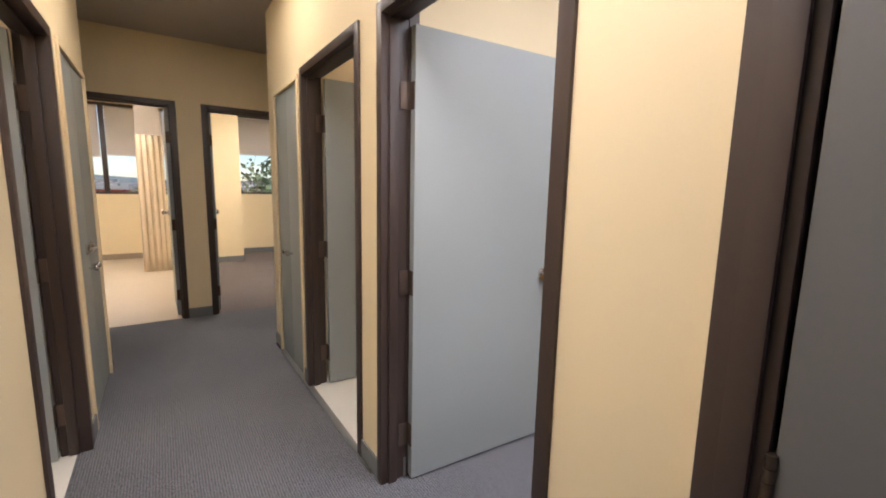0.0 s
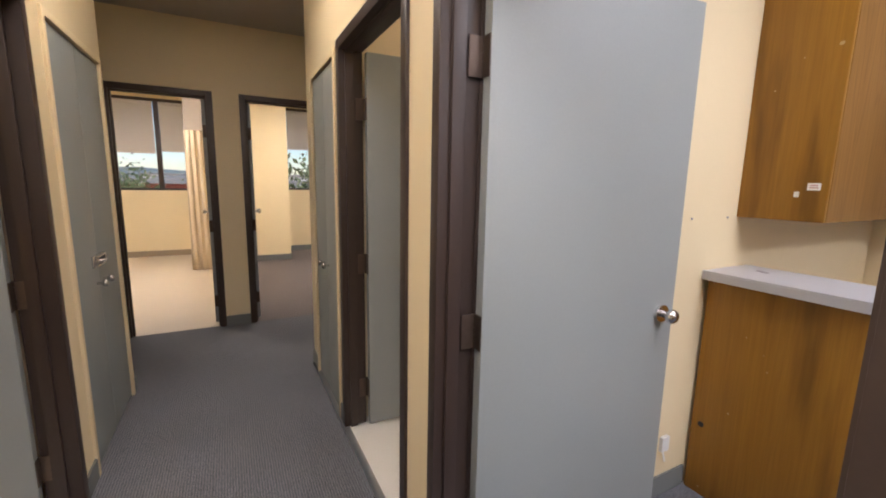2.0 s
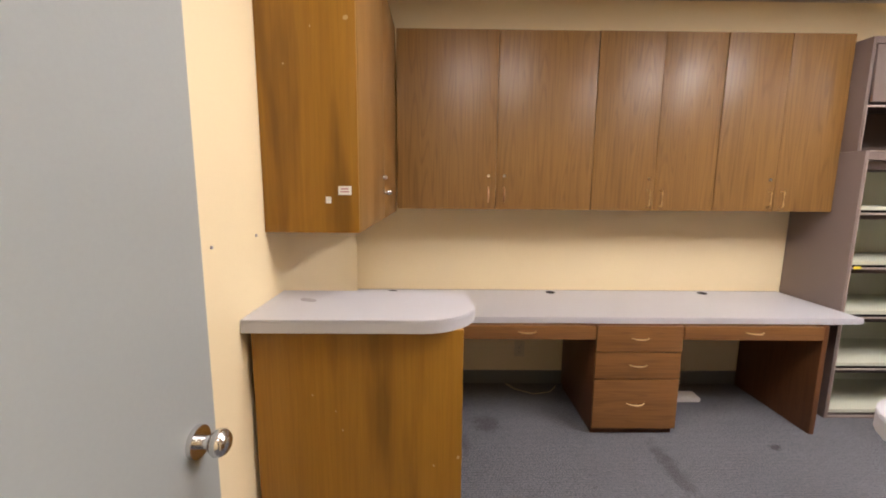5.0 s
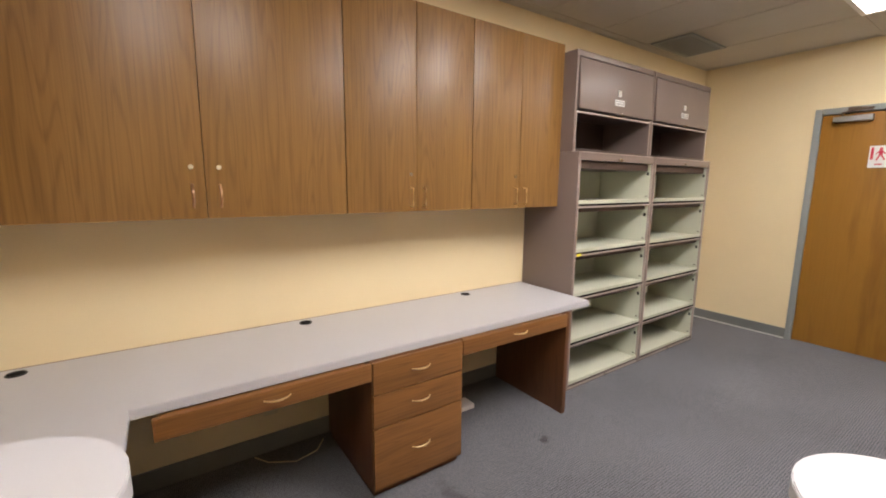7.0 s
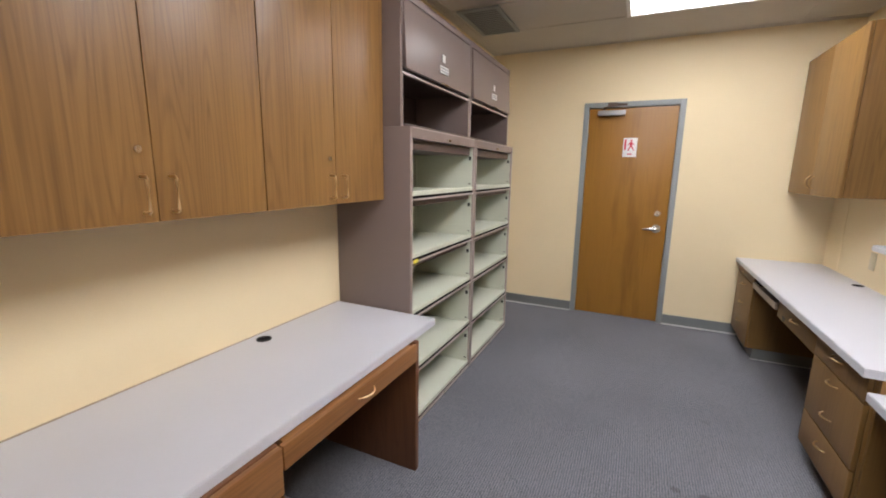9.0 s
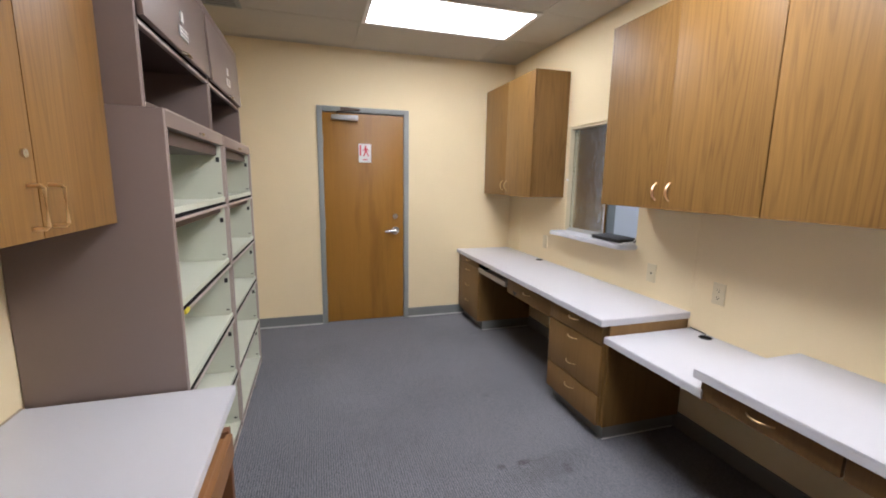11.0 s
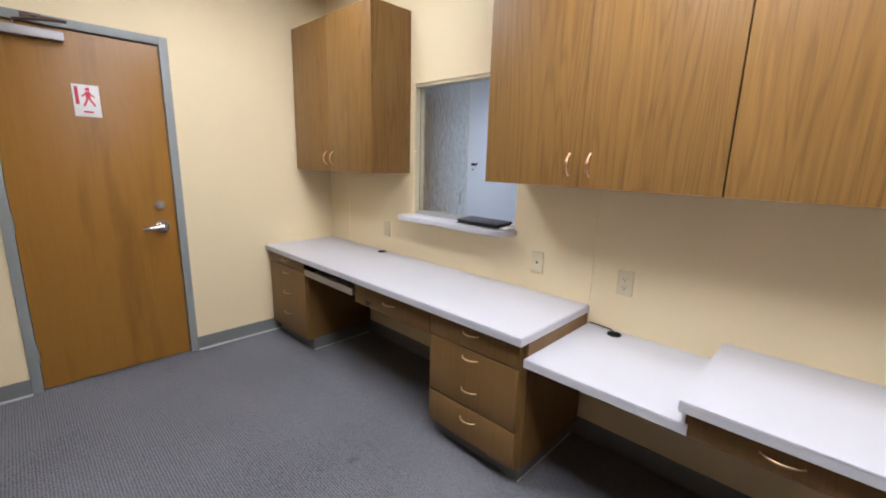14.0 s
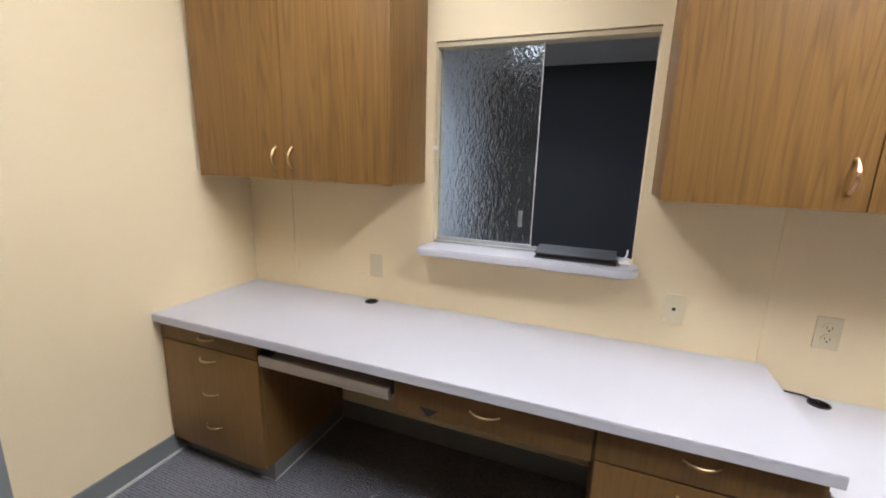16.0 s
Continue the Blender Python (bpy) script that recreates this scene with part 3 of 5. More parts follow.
base("baseboard_south", [(W, 1.919, S, S + 0.01), (2.786, E, S, S + 0.01)])
base("baseboard_east", [(E - 0.01, E, -1.37, N - 0.01)])
base("baseboard_north", [(W + 0.036, 2.04, N - 0.01, N)])
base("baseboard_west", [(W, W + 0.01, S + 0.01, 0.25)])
base("baseboard_hall", [(CE - 0.01, CE, 0.31, 0.664), (CE - 0.01, CE, 1.655, 1.845), (CE - 0.01, CE, 2.795, 2.855), (CE - 0.01, CE, 3.55, 3.74), (CE - 0.01, W + 0.045, 3.74, 3.75),
                        (CW, CW + 0.01, 0.31, 1.79), (CW, CW + 0.012, 2.69, 2.838), (CW, CW + 0.012, 3.713, 3.775), (CW - 0.1, CW, 3.76, 3.775), (0.115, 0.325, CEND - 0.01, CEND), (-2.4, -0.67, CEND - 0.01, CEND), (1.155, 2.4, CEND - 0.01, CEND)])
base("baseboard_exam", [(-3.3, 0.17, 9.29, 9.3)], M_COVETAN, "tan vinyl cove base")
base("baseboard_side", [(0.29, 1.13, 8.19, 8.2), (1.13, 1.14, 8.2, 9.14), (1.14, 3.5, 9.14, 9.15)])
bm = boxes((W, 1.919, S + 0.0101, S + 0.018, 0, 0.014), (2.786, E, S + 0.0101, S + 0.018, 0, 0.014), bevel=0.003)
structure("trim_south", bm, M_CAULK, "pale bead of caulk along the base", "trim")


# ---- doors ----
def door_frame(name, axis, face0, face1, u0, u1, z1, material, label, side=0.05, stop=True):
    """A steel door frame in a wall from face0 to face1; u0..u1 and z1 are its outer edges."""
    f = thing(name, ((face0 + face1) / 2, (u0 + u1) / 2, 0) if axis == "x" else ((u0 + u1) / 2, (face0 + face1) / 2, 0), label, "door frame")
    f["kind"] = "structure"
    a0, a1 = face0 - 0.012, face1 + 0.012

    def put(bm, p, q, lo, hi, b0=a0, b1=a1):
        if axis == "x":
            box(bm, b0, b1, p, q, lo, hi, bevel=0.004)
        else:
            box(bm, p, q, b0, b1, lo, hi, bevel=0.004)
    mid = (face0 + face1) / 2
    for nm, p, q, lo, hi, s0, s1 in (("jamb", u0, u0 + side, 0, z1, u0 + side, u0 + side + 0.014), ("jamb", u1 - side, u1, 0, z1, u1 - side - 0.014, u1 - side)):
        bm = bmesh.new()
        put(bm, p, q, lo, hi)
        if stop:
            put(bm, s0, s1, 0, z1 - side, mid - 0.030, mid + 0.012)
        part(nm, bm, material, f)
    bm = bmesh.new()
    put(bm, u0 + side, u1 - side, z1 - side, z1)
    if stop:
        put(bm, u0 + side, u1 - side, z1 - side - 0.014, z1 - side, mid - 0.030, mid + 0.012)
    part("head", bm, material, f)
    return f


fo = door_frame("door_frame_office", "x", CE, W + 0.035, 0.656, 1.653, 2.09, M_FRAME, "dark brown painted steel door frame", side=0.046)
# Dark strip added behind the hinge gap to stand in for its shade.
part("gap_shade_strip", boxes((W + 0.0475, W + 0.095, 1.604, 1.6145, 0.0, 2.088), bevel=0.001), M_FRAME, fo)
door_frame("door_frame_small_room", "x", CE, W + 0.035, 1.845, 2.795, 2.09, M_FRAME, "dark brown painted steel door frame")
door_frame("door_frame_left_room", "x", CW - 0.1, CW, 1.795, 2.685, 2.05, M_FRAME, "dark brown painted steel door frame")
door_frame("door_frame_exam", "y", CEND, CEND + 0.1, -0.67, 0.115, 2.14, M_FRAME, "dark brown painted steel door frame")
door_frame("door_frame_side_room", "y", CEND, CEND + 0.1, 0.325, 1.155, 2.14, M_FRAME, "dark brown painted steel door frame")
door_frame("door_frame_entrance", "y", 0.217, 0.288, -0.295, 0.695, 2.09, M_FRAME, "dark brown painted steel door frame")
door_frame("door_frame_south", "y", S - 0.12, S, 1.92, 2.785, 2.095, M_FRAMEGREY, "grey painted steel door frame", side=0.047)


def knob(parent, x, y, z, side):
    """A round knob on a leaf whose face is at y; side is -1 or 1."""
    bm = bmesh.new()
    cyl(bm, (x, y + side * 0.005, z), "y", 0.032, 0.010)
    cyl(bm, (x, y + side * 0.020, z), "y", 0.013, 0.03)
    ball(bm, (x, y + side * 0.048, z), 0.027, 0.021, 0.027)
    return part("knob", bm, M_CHROME, parent, "satin chrome round knob")


def leaf(width, height, at, angle, label, knob_z=0.95, flip=False, hinges=True, material=None):
    """A door leaf hung on its hinge line, thickness 0.042; flip puts the leaf on the other side of the line."""
    d = local_thing("door", label, "door")
    s = 1 if flip else -1
    y0, y1 = sorted((0, s * 0.042))
    body = part("leaf", boxes((0.004, width, y0, y1, 0.012, height), bevel=0.003), material or M_DOOR, d)
    if knob_z:
        for side, face in ((-1, y0), (1, y1)):
            knob(d, width - 0.065, face, knob_z, side)
        part("latch_plate", boxes((width - 0.001, width + 0.0015, (y0 + y1) / 2 - 0.012, (y0 + y1) / 2 + 0.012, knob_z - 0.028, knob_z + 0.028)), M_CHROME, d)
    if hinges:
        for hz in (height - 0.275, 0.948, 0.225):
            bm = bmesh.new()
            for k in range(5):
                cyl(bm, (0, s * -0.002, hz - 0.044 + k * 0.022), "z", 0.008, 0.0205, seg=12)
            box(bm, 0.0005, 0.0036, s * 0.002, s * 0.040, hz - 0.055, hz + 0.055)
            hg = part("hinge", bm, M_HINGE, d, "dark bronze butt hinge")
            bm = boxes((-0.045, -0.004, *sorted((s * 0.003, s * 0.006)), hz - 0.055, hz + 0.055), bevel=0.001)
            part("hinge_leaf", bm, M_HINGELEAF, hg, "hinge leaf on the jamb, paler as if reflecting light")
            bm = bmesh.new()
            for k, sx in ((-0.038, -0.018), (-0.013, -0.032), (0.013, -0.018), (0.038, -0.032)):
                cyl(bm, (sx, s * 0.0025, hz + k), "y", 0.004, 0.002, seg=10)
            part("screws", bm, M_HINGE, hg)
    d.matrix_basis = pose(at[0], at[1], 0, 0, 0, angle)
    return d


leaf(0.835, 2.018, (W + 0.052, 1.603), -3.4, "open grey painted flush door with a round chrome knob", knob_z=0.93)
leaf(0.80, 2.035, (W + 0.052, 2.742), -1.0, "open grey painted flush door of the small room")
leaf(0.80, 1.995, (CW - 0.112, 2.63), 180 + 2, "open grey painted flush door standing into the room across", flip=True)
leaf(0.67, 2.085, (0.062, CEND + 0.116), 91, "open grey door of the vinyl-floored room", knob_z=1.04, flip=True)
leaf(0.72, 2.085, (0.378, CEND + 0.116), 88, "open grey door of the carpeted side room", knob_z=1.04)
leaf(0.86, 2.03, (0.648, 0.202), -90, "grey entrance door, painted as shaded, standing open against the wall", flip=True, material=M_DOORSHADE)


# closets in the hall
def closet(name, x, dirn, y0, y1, z1, knobs, label):
    """Two flush doors in a narrow cream trim; dirn is the way they face along x."""
    c = thing(name, (x, (y0 + y1) / 2, 0), label, "closet")
    t = 0.03
    for nm, r in (("trim", (y0 - 0.012, y0 + 0.02, 0.0, z1 + 0.012)), ("trim", (y1 - 0.02, y1 + 0.012, 0.0, z1 + 0.012)), ("trim", (y0 + 0.02, y1 - 0.02, z1 - 0.02, z1 + 0.012))):
        part(nm, boxes((x - 0.004, x + dirn * 0.012, r[0], r[1], r[2], r[3]), bevel=0.002), M_WALL, c)
    mid = (y0 + y1) / 2
    for a, b, ky in ((y0 + 0.022, mid - 0.002, mid - 0.06), (mid + 0.002, y1 - 0.022, mid + 0.06)):
        dd = part("door", boxes((x - dirn * 0.034, x - dirn * 0.004, a, b, 0.015, z1 - 0.026), bevel=0.003), M_DOOR, c)
        bm = bmesh.new()
        cyl(bm, (x + dirn * 0.008, ky, knobs), "x", 0.008, 0.028)
        ball(bm, (x + dirn * 0.03, ky, knobs), 0.014, 0.019, 0.019)
        part("knob", bm, M_CHROME, dd, "small chrome knob")
    return c


closet("closet", CE, -1, 2.86, 3.54, 2.06, 0.87, "grey two-door hall closet in a cream trim")
cl = closet("closet", CW, 1, 2.85, 3.70, 2.045, 0.85, "grey two-door hall closet with a hasp")
bm = boxes((CW - 0.004, CW + 0.004, 3.165, 3.365, 0.935, 0.995), bevel=0.002)
for za, zb in ((0.937, 0.947), (0.983, 0.993)):
    box(bm, CW + 0.004, CW + 0.016, 3.20, 3.36, za, zb, bevel=0.003)
for ya, yb in ((3.20, 3.212), (3.348, 3.36)):
    box(bm, CW + 0.004, CW + 0.016, ya, yb, 0.947, 0.983, bevel=0.003)
tube(bm, [(CW + 0.004, 3.25, 0.965), (CW + 0.028, 3.255, 0.965), (CW + 0.028, 3.305, 0.965), (CW + 0.004, 3.31, 0.965)], 0.006)
part("hasp", bm, M_CHROME, cl, "small steel hasp")
part("hasp_slot", boxes((CW + 0.0042, CW + 0.0062, 3.213, 3.347, 0.948, 0.982)), M_BLACK, cl)

# wood door in the south wall
d = thing("door_south", (2.36, S - 0.02, 0), "closed orange-brown stained flush wood door with lever and closer", "door")
part("leaf", boxes((1.970, 2.735, S - 0.05, S - 0.006, 0.012, 2.042), bevel=0.003), M_WDOOR, d)
for hz in (1.78, 1.0, 0.24):
    bm = bmesh.new()
    for k in range(5):
        cyl(bm, (2.738, S + 0.003, hz - 0.044 + k * 0.022), "z", 0.007, 0.0205, seg=12)
    part("hinge", bm, M_FRAMEGREY, d, "grey painted hinge knuckle")
bm = bmesh.new()
cyl(bm, (2.056, S + 0.003, 0.925), "y", 0.040, 0.018, 0.034)
cyl(bm, (2.056, S + 0.03, 0.925), "y", 0.013, 0.05)
tube(bm, [(2.056, S + 0.052, 0.925), (2.093, S + 0.055, 0.924), (2.133, S + 0.053, 0.921), (2.168, S + 0.048, 0.918)], [0.018, 0.016, 0.014, 0.011], 12)
part("lever_handle", bm, M_CHROME, d, "satin chrome lever handle")
bm = bmesh.new()
cyl(bm, (2.056, S + 0.002, 1.068), "y", 0.027, 0.018, 0.023)
box(bm, 2.050, 2.062, S + 0.008, S + 0.020, 1.052, 1.084, bevel=0.002)
part("deadbolt", bm, M_CHROME, d, "chrome deadbolt turn")
part("strike", boxes((1.959, 1.9685, S - 0.004, S + 0.002, 0.88, 0.97)), M_CHROME, d)
bm = boxes((2.41, 2.655, S - 0.004, S + 0.045, 1.972, 2.018), bevel=0.006)
part("door_closer", bm, M_CLOSER, d, "aluminium door closer")
bm = tube(bmesh.new(), [(2.60, S + 0.03, 2.02), (2.60, S + 0.03, 2.045), (2.50, S + 0.09, 2.052), (2.40, S + 0.12, 2.055)], 0.008)
tube(bm, [(2.40, S + 0.12, 2.056), (2.46, S + 0.06, 2.070), (2.53, S + 0.022, 2.075)], 0.007)
box(bm, 2.49, 2.57, S + 0.012, S + 0.026, 2.06, 2.09, bevel=0.002)
part("closer_arm", bm, M_HINGELEAF, d, "dark jointed closer arm")
# sign on the door
sg = thing("door_sign", (2.348, S - 0.004, 1.59), "white sign with a red walking pictogram", "sign")
part("plate", boxes((2.288, 2.408, S - 0.005, S - 0.002, 1.59, 1.765), bevel=0.001), M_WHITE, sg)


def bar(bm, x0, z0, x1, z1, w, y):
    d2 = Vector((x1 - x0, 0, z1 - z0)).normalized()
    n2 = Vector((d2.z, 0, -d2.x)) * w / 2
    lo = [bm.verts.new(Vector((x, y, z)) + k * n2) for x, z, k in ((x0, z0, -1), (x1, z1, -1), (x1, z1, 1), (x0, z0, 1))]
    hi = [bm.verts.new(q.co + Vector((0, 0.0015, 0))) for q in lo]
    bm.faces.new(lo)
    bm.faces.new(hi[::-1])
    for i in range(4):
        bm.faces.new((lo[i], hi[i], hi[(i + 1) % 4], lo[(i + 1) % 4]))


bm = boxes((2.382, 2.398, S - 0.002, S - 0.0005, 1.655, 1.752))
cyl(bm, (2.340, S - 0.001, 1.740), "y", 0.010, 0.0018)
for q in ((2.340, 1.728, 2.340, 1.690, 0.022), (2.340, 1.726, 2.368, 1.700, 0.008), (2.340, 1.726, 2.312, 1.700, 0.008), (2.342, 1.694, 2.362, 1.648, 0.010), (2.338, 1.694, 2.312, 1.650, 0.010)):
    bar(bm, *q, S - 0.0022)
part("pictogram", bm, M_RED_PRINT, sg, "red walking figure beside a red bar")
part("lettering", boxes((2.325, 2.368, S - 0.002, S - 0.0006, 1.612, 1.622)), M_RED_PRINT, sg)


# ---- cabinets ----
def arch_pull(parent, x, y, z, axis, out, length, material, thick=0.0045, rise=0.024):
    """A bowed pull along axis ('y' or 'z'), standing off the face in direction out (dx, dy)."""
    pts = []
    for i in range(9):
        u = -length / 2 + length * i / 8
        r = 0.004 + rise * math.sin(math.pi * i / 8) ** 0.7
        pts.append((x + out[0] * r, y + out[1] * r + (u if axis == "y" else 0), z + (u if axis == "z" else 0)) if axis != "x" else (x + u, y + out[1] * r, z))
    bm = tube(bmesh.new(), pts, [thick * (0.75 + 0.65 * math.sin(math.pi * i / 8)) for i in range(9)], 10)
    for p in (pts[0], pts[-1]):
        ball(bm, p, thick * 1.25, thick * 1.25, thick * 1.25, 8)
    return part("pull", bm, material, parent, "bowed metal pull")


def bar_pull(parent, x, y, z, out, length):
    o = out * 0.03
    bm = tube(bmesh.new(), [(x, y, z - length / 2), (x + o * 0.8, y, z - length / 2), (x + o, y, z - length / 2 + 0.006), (x + o, y, z + length / 2 - 0.006), (x + o * 0.8, y, z + length / 2), (x, y, z + length / 2)], 0.0045, 8)
    return part("pull", bm, M_BRASS, parent, "polished brass wire pull")


def lock(parent, x, y, z, out):
    bm = cyl(bmesh.new(), (x + out * 0.003, y, z), "x", 0.0095, 0.008)
    return part("lock", bm, M_CHROME, parent, "small round cabinet lock")


def upper(name, wallx, front, y0, y1, z0, z1, splits, material, label, pulls, locks=()):
    """A wall cabinet between the wall and its front; splits are the door joints, pulls (door, y, kind)."""
    out = 1 if front > wallx else -1
    t = 0.018
    c = thing(name, ((wallx + front) / 2, (y0 + y1) / 2, z0), label, "wall cabinet", "wall cabinets")
    part("body", boxes((wallx + out * 0.001, front - out * (t + 0.003), y0 + 0.001, y1 - 0.001, z0, z1), bevel=0.001), material, c)
    edges = [y0, *splits, y1]
    made = []
    for a, b in zip(edges, edges[1:]):
        made.append(part("door", boxes((front - out * t, front, a + 0.0014, b - 0.0014, z0 - 0.002, z1 - 0.002), bevel=0.0016), material, c))
    for k, y, z, kind in pulls:
        if kind == "bar":
            bar_pull(made[k], front, y, z, out, 0.096)
        else:
            arch_pull(made[k], front, y, z, "z", (out, 0), 0.085, kind)
    for k, y, z in locks:
        lock(made[k], front, y, z, out)
    return c


Z0, Z1 = 1.305, 2.32
upper("wall_cabinet", W, 1.112, -3.935, -2.943, Z0, Z1, [-3.440], M_OAK, "brown oak laminate wall cabinet beside the reception window", [(0, -3.482, 1.393, M_BRASSDULL), (1, -3.398, 1.393, M_BRASSDULL)])
upper("wall_cabinet", W, 1.114, -2.032, -1.055, Z0, Z1, [-1.555], M_OAK, "brown oak laminate two-door wall cabinet over the desk", [(0, -1.600, 1.393, M_COPPER), (1, -1.512, 1.393, M_COPPER)])
upper("wall_cabinet", W, 1.114, -1.053, -0.062, Z0, Z1, [-0.558], M_OAK, "brown oak laminate two-door wall cabinet with copper pulls", [(0, -0.601, 1.393, M_COPPER), (1, -0.515, 1.393, M_COPPER)])
ZE = 1.288
upper("wall_cabinet", E, 3.412, 0.119, 1.300, ZE, 2.32, [0.702], M_OAKE, "walnut-toned laminate two-door wall cabinet with locks", [(0, 0.652, 1.375, M_COPPER), (1, 0.748, 1.375, M_COPPER)], [(0, 0.652, 1.487), (1, 0.748, 1.487)])
upper("wall_cabinet", E, 3.412, -0.634, 0.117, ZE, 2.322, [-0.268], M_OAKE, "walnut-toned laminate wall cabinet with brass wire pulls", [(0, -0.306, 1.36, "bar"), (1, -0.230, 1.36, "bar")], [(1, -0.230, 1.478)])
upper("wall_cabinet", E, 3.412, -1.380, -0.636, ZE, 2.322, [-1.010], M_OAKE, "walnut-toned laminate wall cabinet next to the filing shelves", [(0, -1.050, 1.36, "bar"), (1, -0.972, 1.36, "bar")], [(1, -0.972, 1.478)])

# the cabinet on the north wall, end panel toward the doorway
nc = thing("wall_cabinet", (2.82, 1.46, 1.272), "golden brown plywood wall cabinet with a scuffed end panel", "wall cabinet", "wall cabinets")
part("body", boxes((2.24, 3.40, 1.325, N - 0.001, 1.272, 2.32)), M_OAKE, nc)
part("end_panel", boxes((2.221, 2.2395, 1.306, N - 0.001, 1.270, 2.322), bevel=0.0015), M_GOLD, nc, "scuffed golden plywood end panel")
for x0, x1, px in ((2.2415, 2.868, 2.83), (2.872, 3.405, 2.91)):
    dd = part("door", boxes((x0, x1, 1.305, 1.323, 1.270, 2.318), bevel=0.0015), M_OAKE, nc)
    bm = bmesh.new()
    cyl(bm, (px, 1.298, 1.392), "y", 0.006, 0.016)
    ball(bm, (px, 1.284, 1.392), 0.011, 0.010, 0.011, 12)
    part("knob", bm, M_CHROME, dd, "small steel knob")
    part("lock", cyl(bmesh.new(), (px, 1.302, 1.462), "y", 0.009, 0.009), M_CHROME, dd)
bm = boxes((2.2185, 2.2208, 1.329, 1.371, 1.394, 1.422))
st = solo("sticker", bm, M_WHITE, "small white sticker with a red mark on the cabinet end", "sticker")
bm = boxes((2.2178, 2.2184, 1.338, 1.362, 1.411, 1.415), (2.2178, 2.2184, 1.336, 1.364, 1.402, 1.406))
part("mark", bm, M_REDFAINT, st)
solo("sticker", boxes((2.2185, 2.2208, 1.395, 1.412, 1.366, 1.388)), M_WHITE, "torn white paper scrap on the cabinet end", "sticker")


# ---- worktops and desks ----
def worktop(name, outline, z, label, thick=0.036):
    t = thing(name, (outline[0][0], outline[0][1], z - thick), label, "worktop")
    part("surface", slab(outline, z - 0.006, z, 0.002), M_TOP, t)
    part("edge_band", slab(outline, z - thick, z - 0.0062, 0.001), M_TOP, t)
    return t


def grommet(x, y, z, label="black round cable grommet in the worktop"):
    g2 = thing("cable_grommet", (x, y, z), label, "cable grommet", "cable grommets")
    bm = bmesh.new()
    tube(bm, [(x + 0.030 * math.cos(a * math.pi / 12), y + 0.030 * math.sin(a * math.pi / 12), z + 0.0015) for a in range(25)], 0.003, 6)
    part("ring", bm, M_BLACK, g2)
    part("hole", cyl(bmesh.new(), (x, y, z + 0.0008), "z", 0.029, 0.0012), M_HOLESHADE, g2)


EZ = 0.70
worktop("worktop", [(E - 0.002, -1.372), (E - 0.002, N - 0.002), (2.36, N - 0.002), (2.36, 1.0), (3.108, 0.996), (3.108, -1.372)], EZ, "white speckled laminate worktop along the east wall")
grommet(3.655, 1.36, EZ)
grommet(3.655, 0.27, EZ)
grommet(3.655, -0.79, EZ)
FX = 3.078


def drawer(parent, x, out, y0, y1, z0, z1, material, pull=M_BRASS, pull_y=None, length=0.095):
    fr = part("drawer_front", boxes((x, x - out * 0.018, y0 + 0.002, y1 - 0.002, z0 + 0.002, z1 - 0.002), bevel=0.0018), material, parent)
    if pull:
        arch_pull(fr, x, (y0 + y1) / 2 if pull_y is None else pull_y, (z0 + z1) / 2 + 0.005, "y", (out, 0), length, pull, 0.0032, 0.022)
    return fr


def pencil(x, out, y0, y1, z0, z1, back, material, label, pull=M_BRASS):
    p = thing("pencil_drawer", (x, (y0 + y1) / 2, z0), label, "drawer", "pencil drawers")
    drawer(p, x, out, y0, y1, z0, z1, material, pull)
    part("box", boxes((x - out * 0.019, back, y0 + 0.02, y1 - 0.02, z0 + 0.012, z1 - 0.004)), material, p)
    return p


pencil(FX, -1, 0.158, 0.94, 0.578, 0.661, 3.55, M_RED, "shallow reddish oak drawer under the worktop")
pencil(FX, -1, -1.13, -0.336, 0.578, 0.661, 3.55, M_RED, "shallow reddish oak drawer beside the leg panel")
pd = thing("desk_pedestal", (3.38, -0.09, 0), "reddish oak three-drawer desk pedestal with brass pulls", "pedestal")
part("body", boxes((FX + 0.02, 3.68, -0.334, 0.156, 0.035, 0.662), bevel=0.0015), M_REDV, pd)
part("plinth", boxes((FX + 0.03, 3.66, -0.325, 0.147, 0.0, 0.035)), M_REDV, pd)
for a, b in ((0.508, 0.661), (0.347, 0.506), (0.040, 0.345)):
    drawer(pd, FX, -1, -0.334, 0.156, a, b, M_RED)
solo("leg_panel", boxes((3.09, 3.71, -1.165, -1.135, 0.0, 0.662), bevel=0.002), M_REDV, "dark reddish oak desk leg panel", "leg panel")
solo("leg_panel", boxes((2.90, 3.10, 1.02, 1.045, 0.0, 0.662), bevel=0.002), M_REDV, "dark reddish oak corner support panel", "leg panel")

# raised counter at the doorway
pn = thing("peninsula_counter", (2.18, 1.27, 0), "golden brown plywood counter base, scuffed, with a drilled hole", "counter")
part("front_panel", boxes((2.045, 2.065, 0.970, N - 0.015, 0.0, 1.003), bevel=0.002), M_GOLD, pn)
part("end_panel", boxes((2.066, 2.30, 0.970, 0.990, 0.0, 1.003), bevel=0.002), M_GOLD, pn)
part("back_panel", boxes((2.281, 2.30, 1.006, N - 0.002, 0.0, 1.003), bevel=0.002), M_GOLD, pn)
part("hole", cyl(bmesh.new(), (2.0445, 1.557, 0.335), "x", 0.013, 0.002), M_BLACK, pn, "small dark drilled hole")
worktop("counter_top", [(2.352, N - 0.002), (2.012, N - 0.002), (2.012, 1.10), *arc(2.182, 1.096, 0.170, 180, 360, 16)], 1.042, "white laminate raised counter top with a rounded end", 0.04)
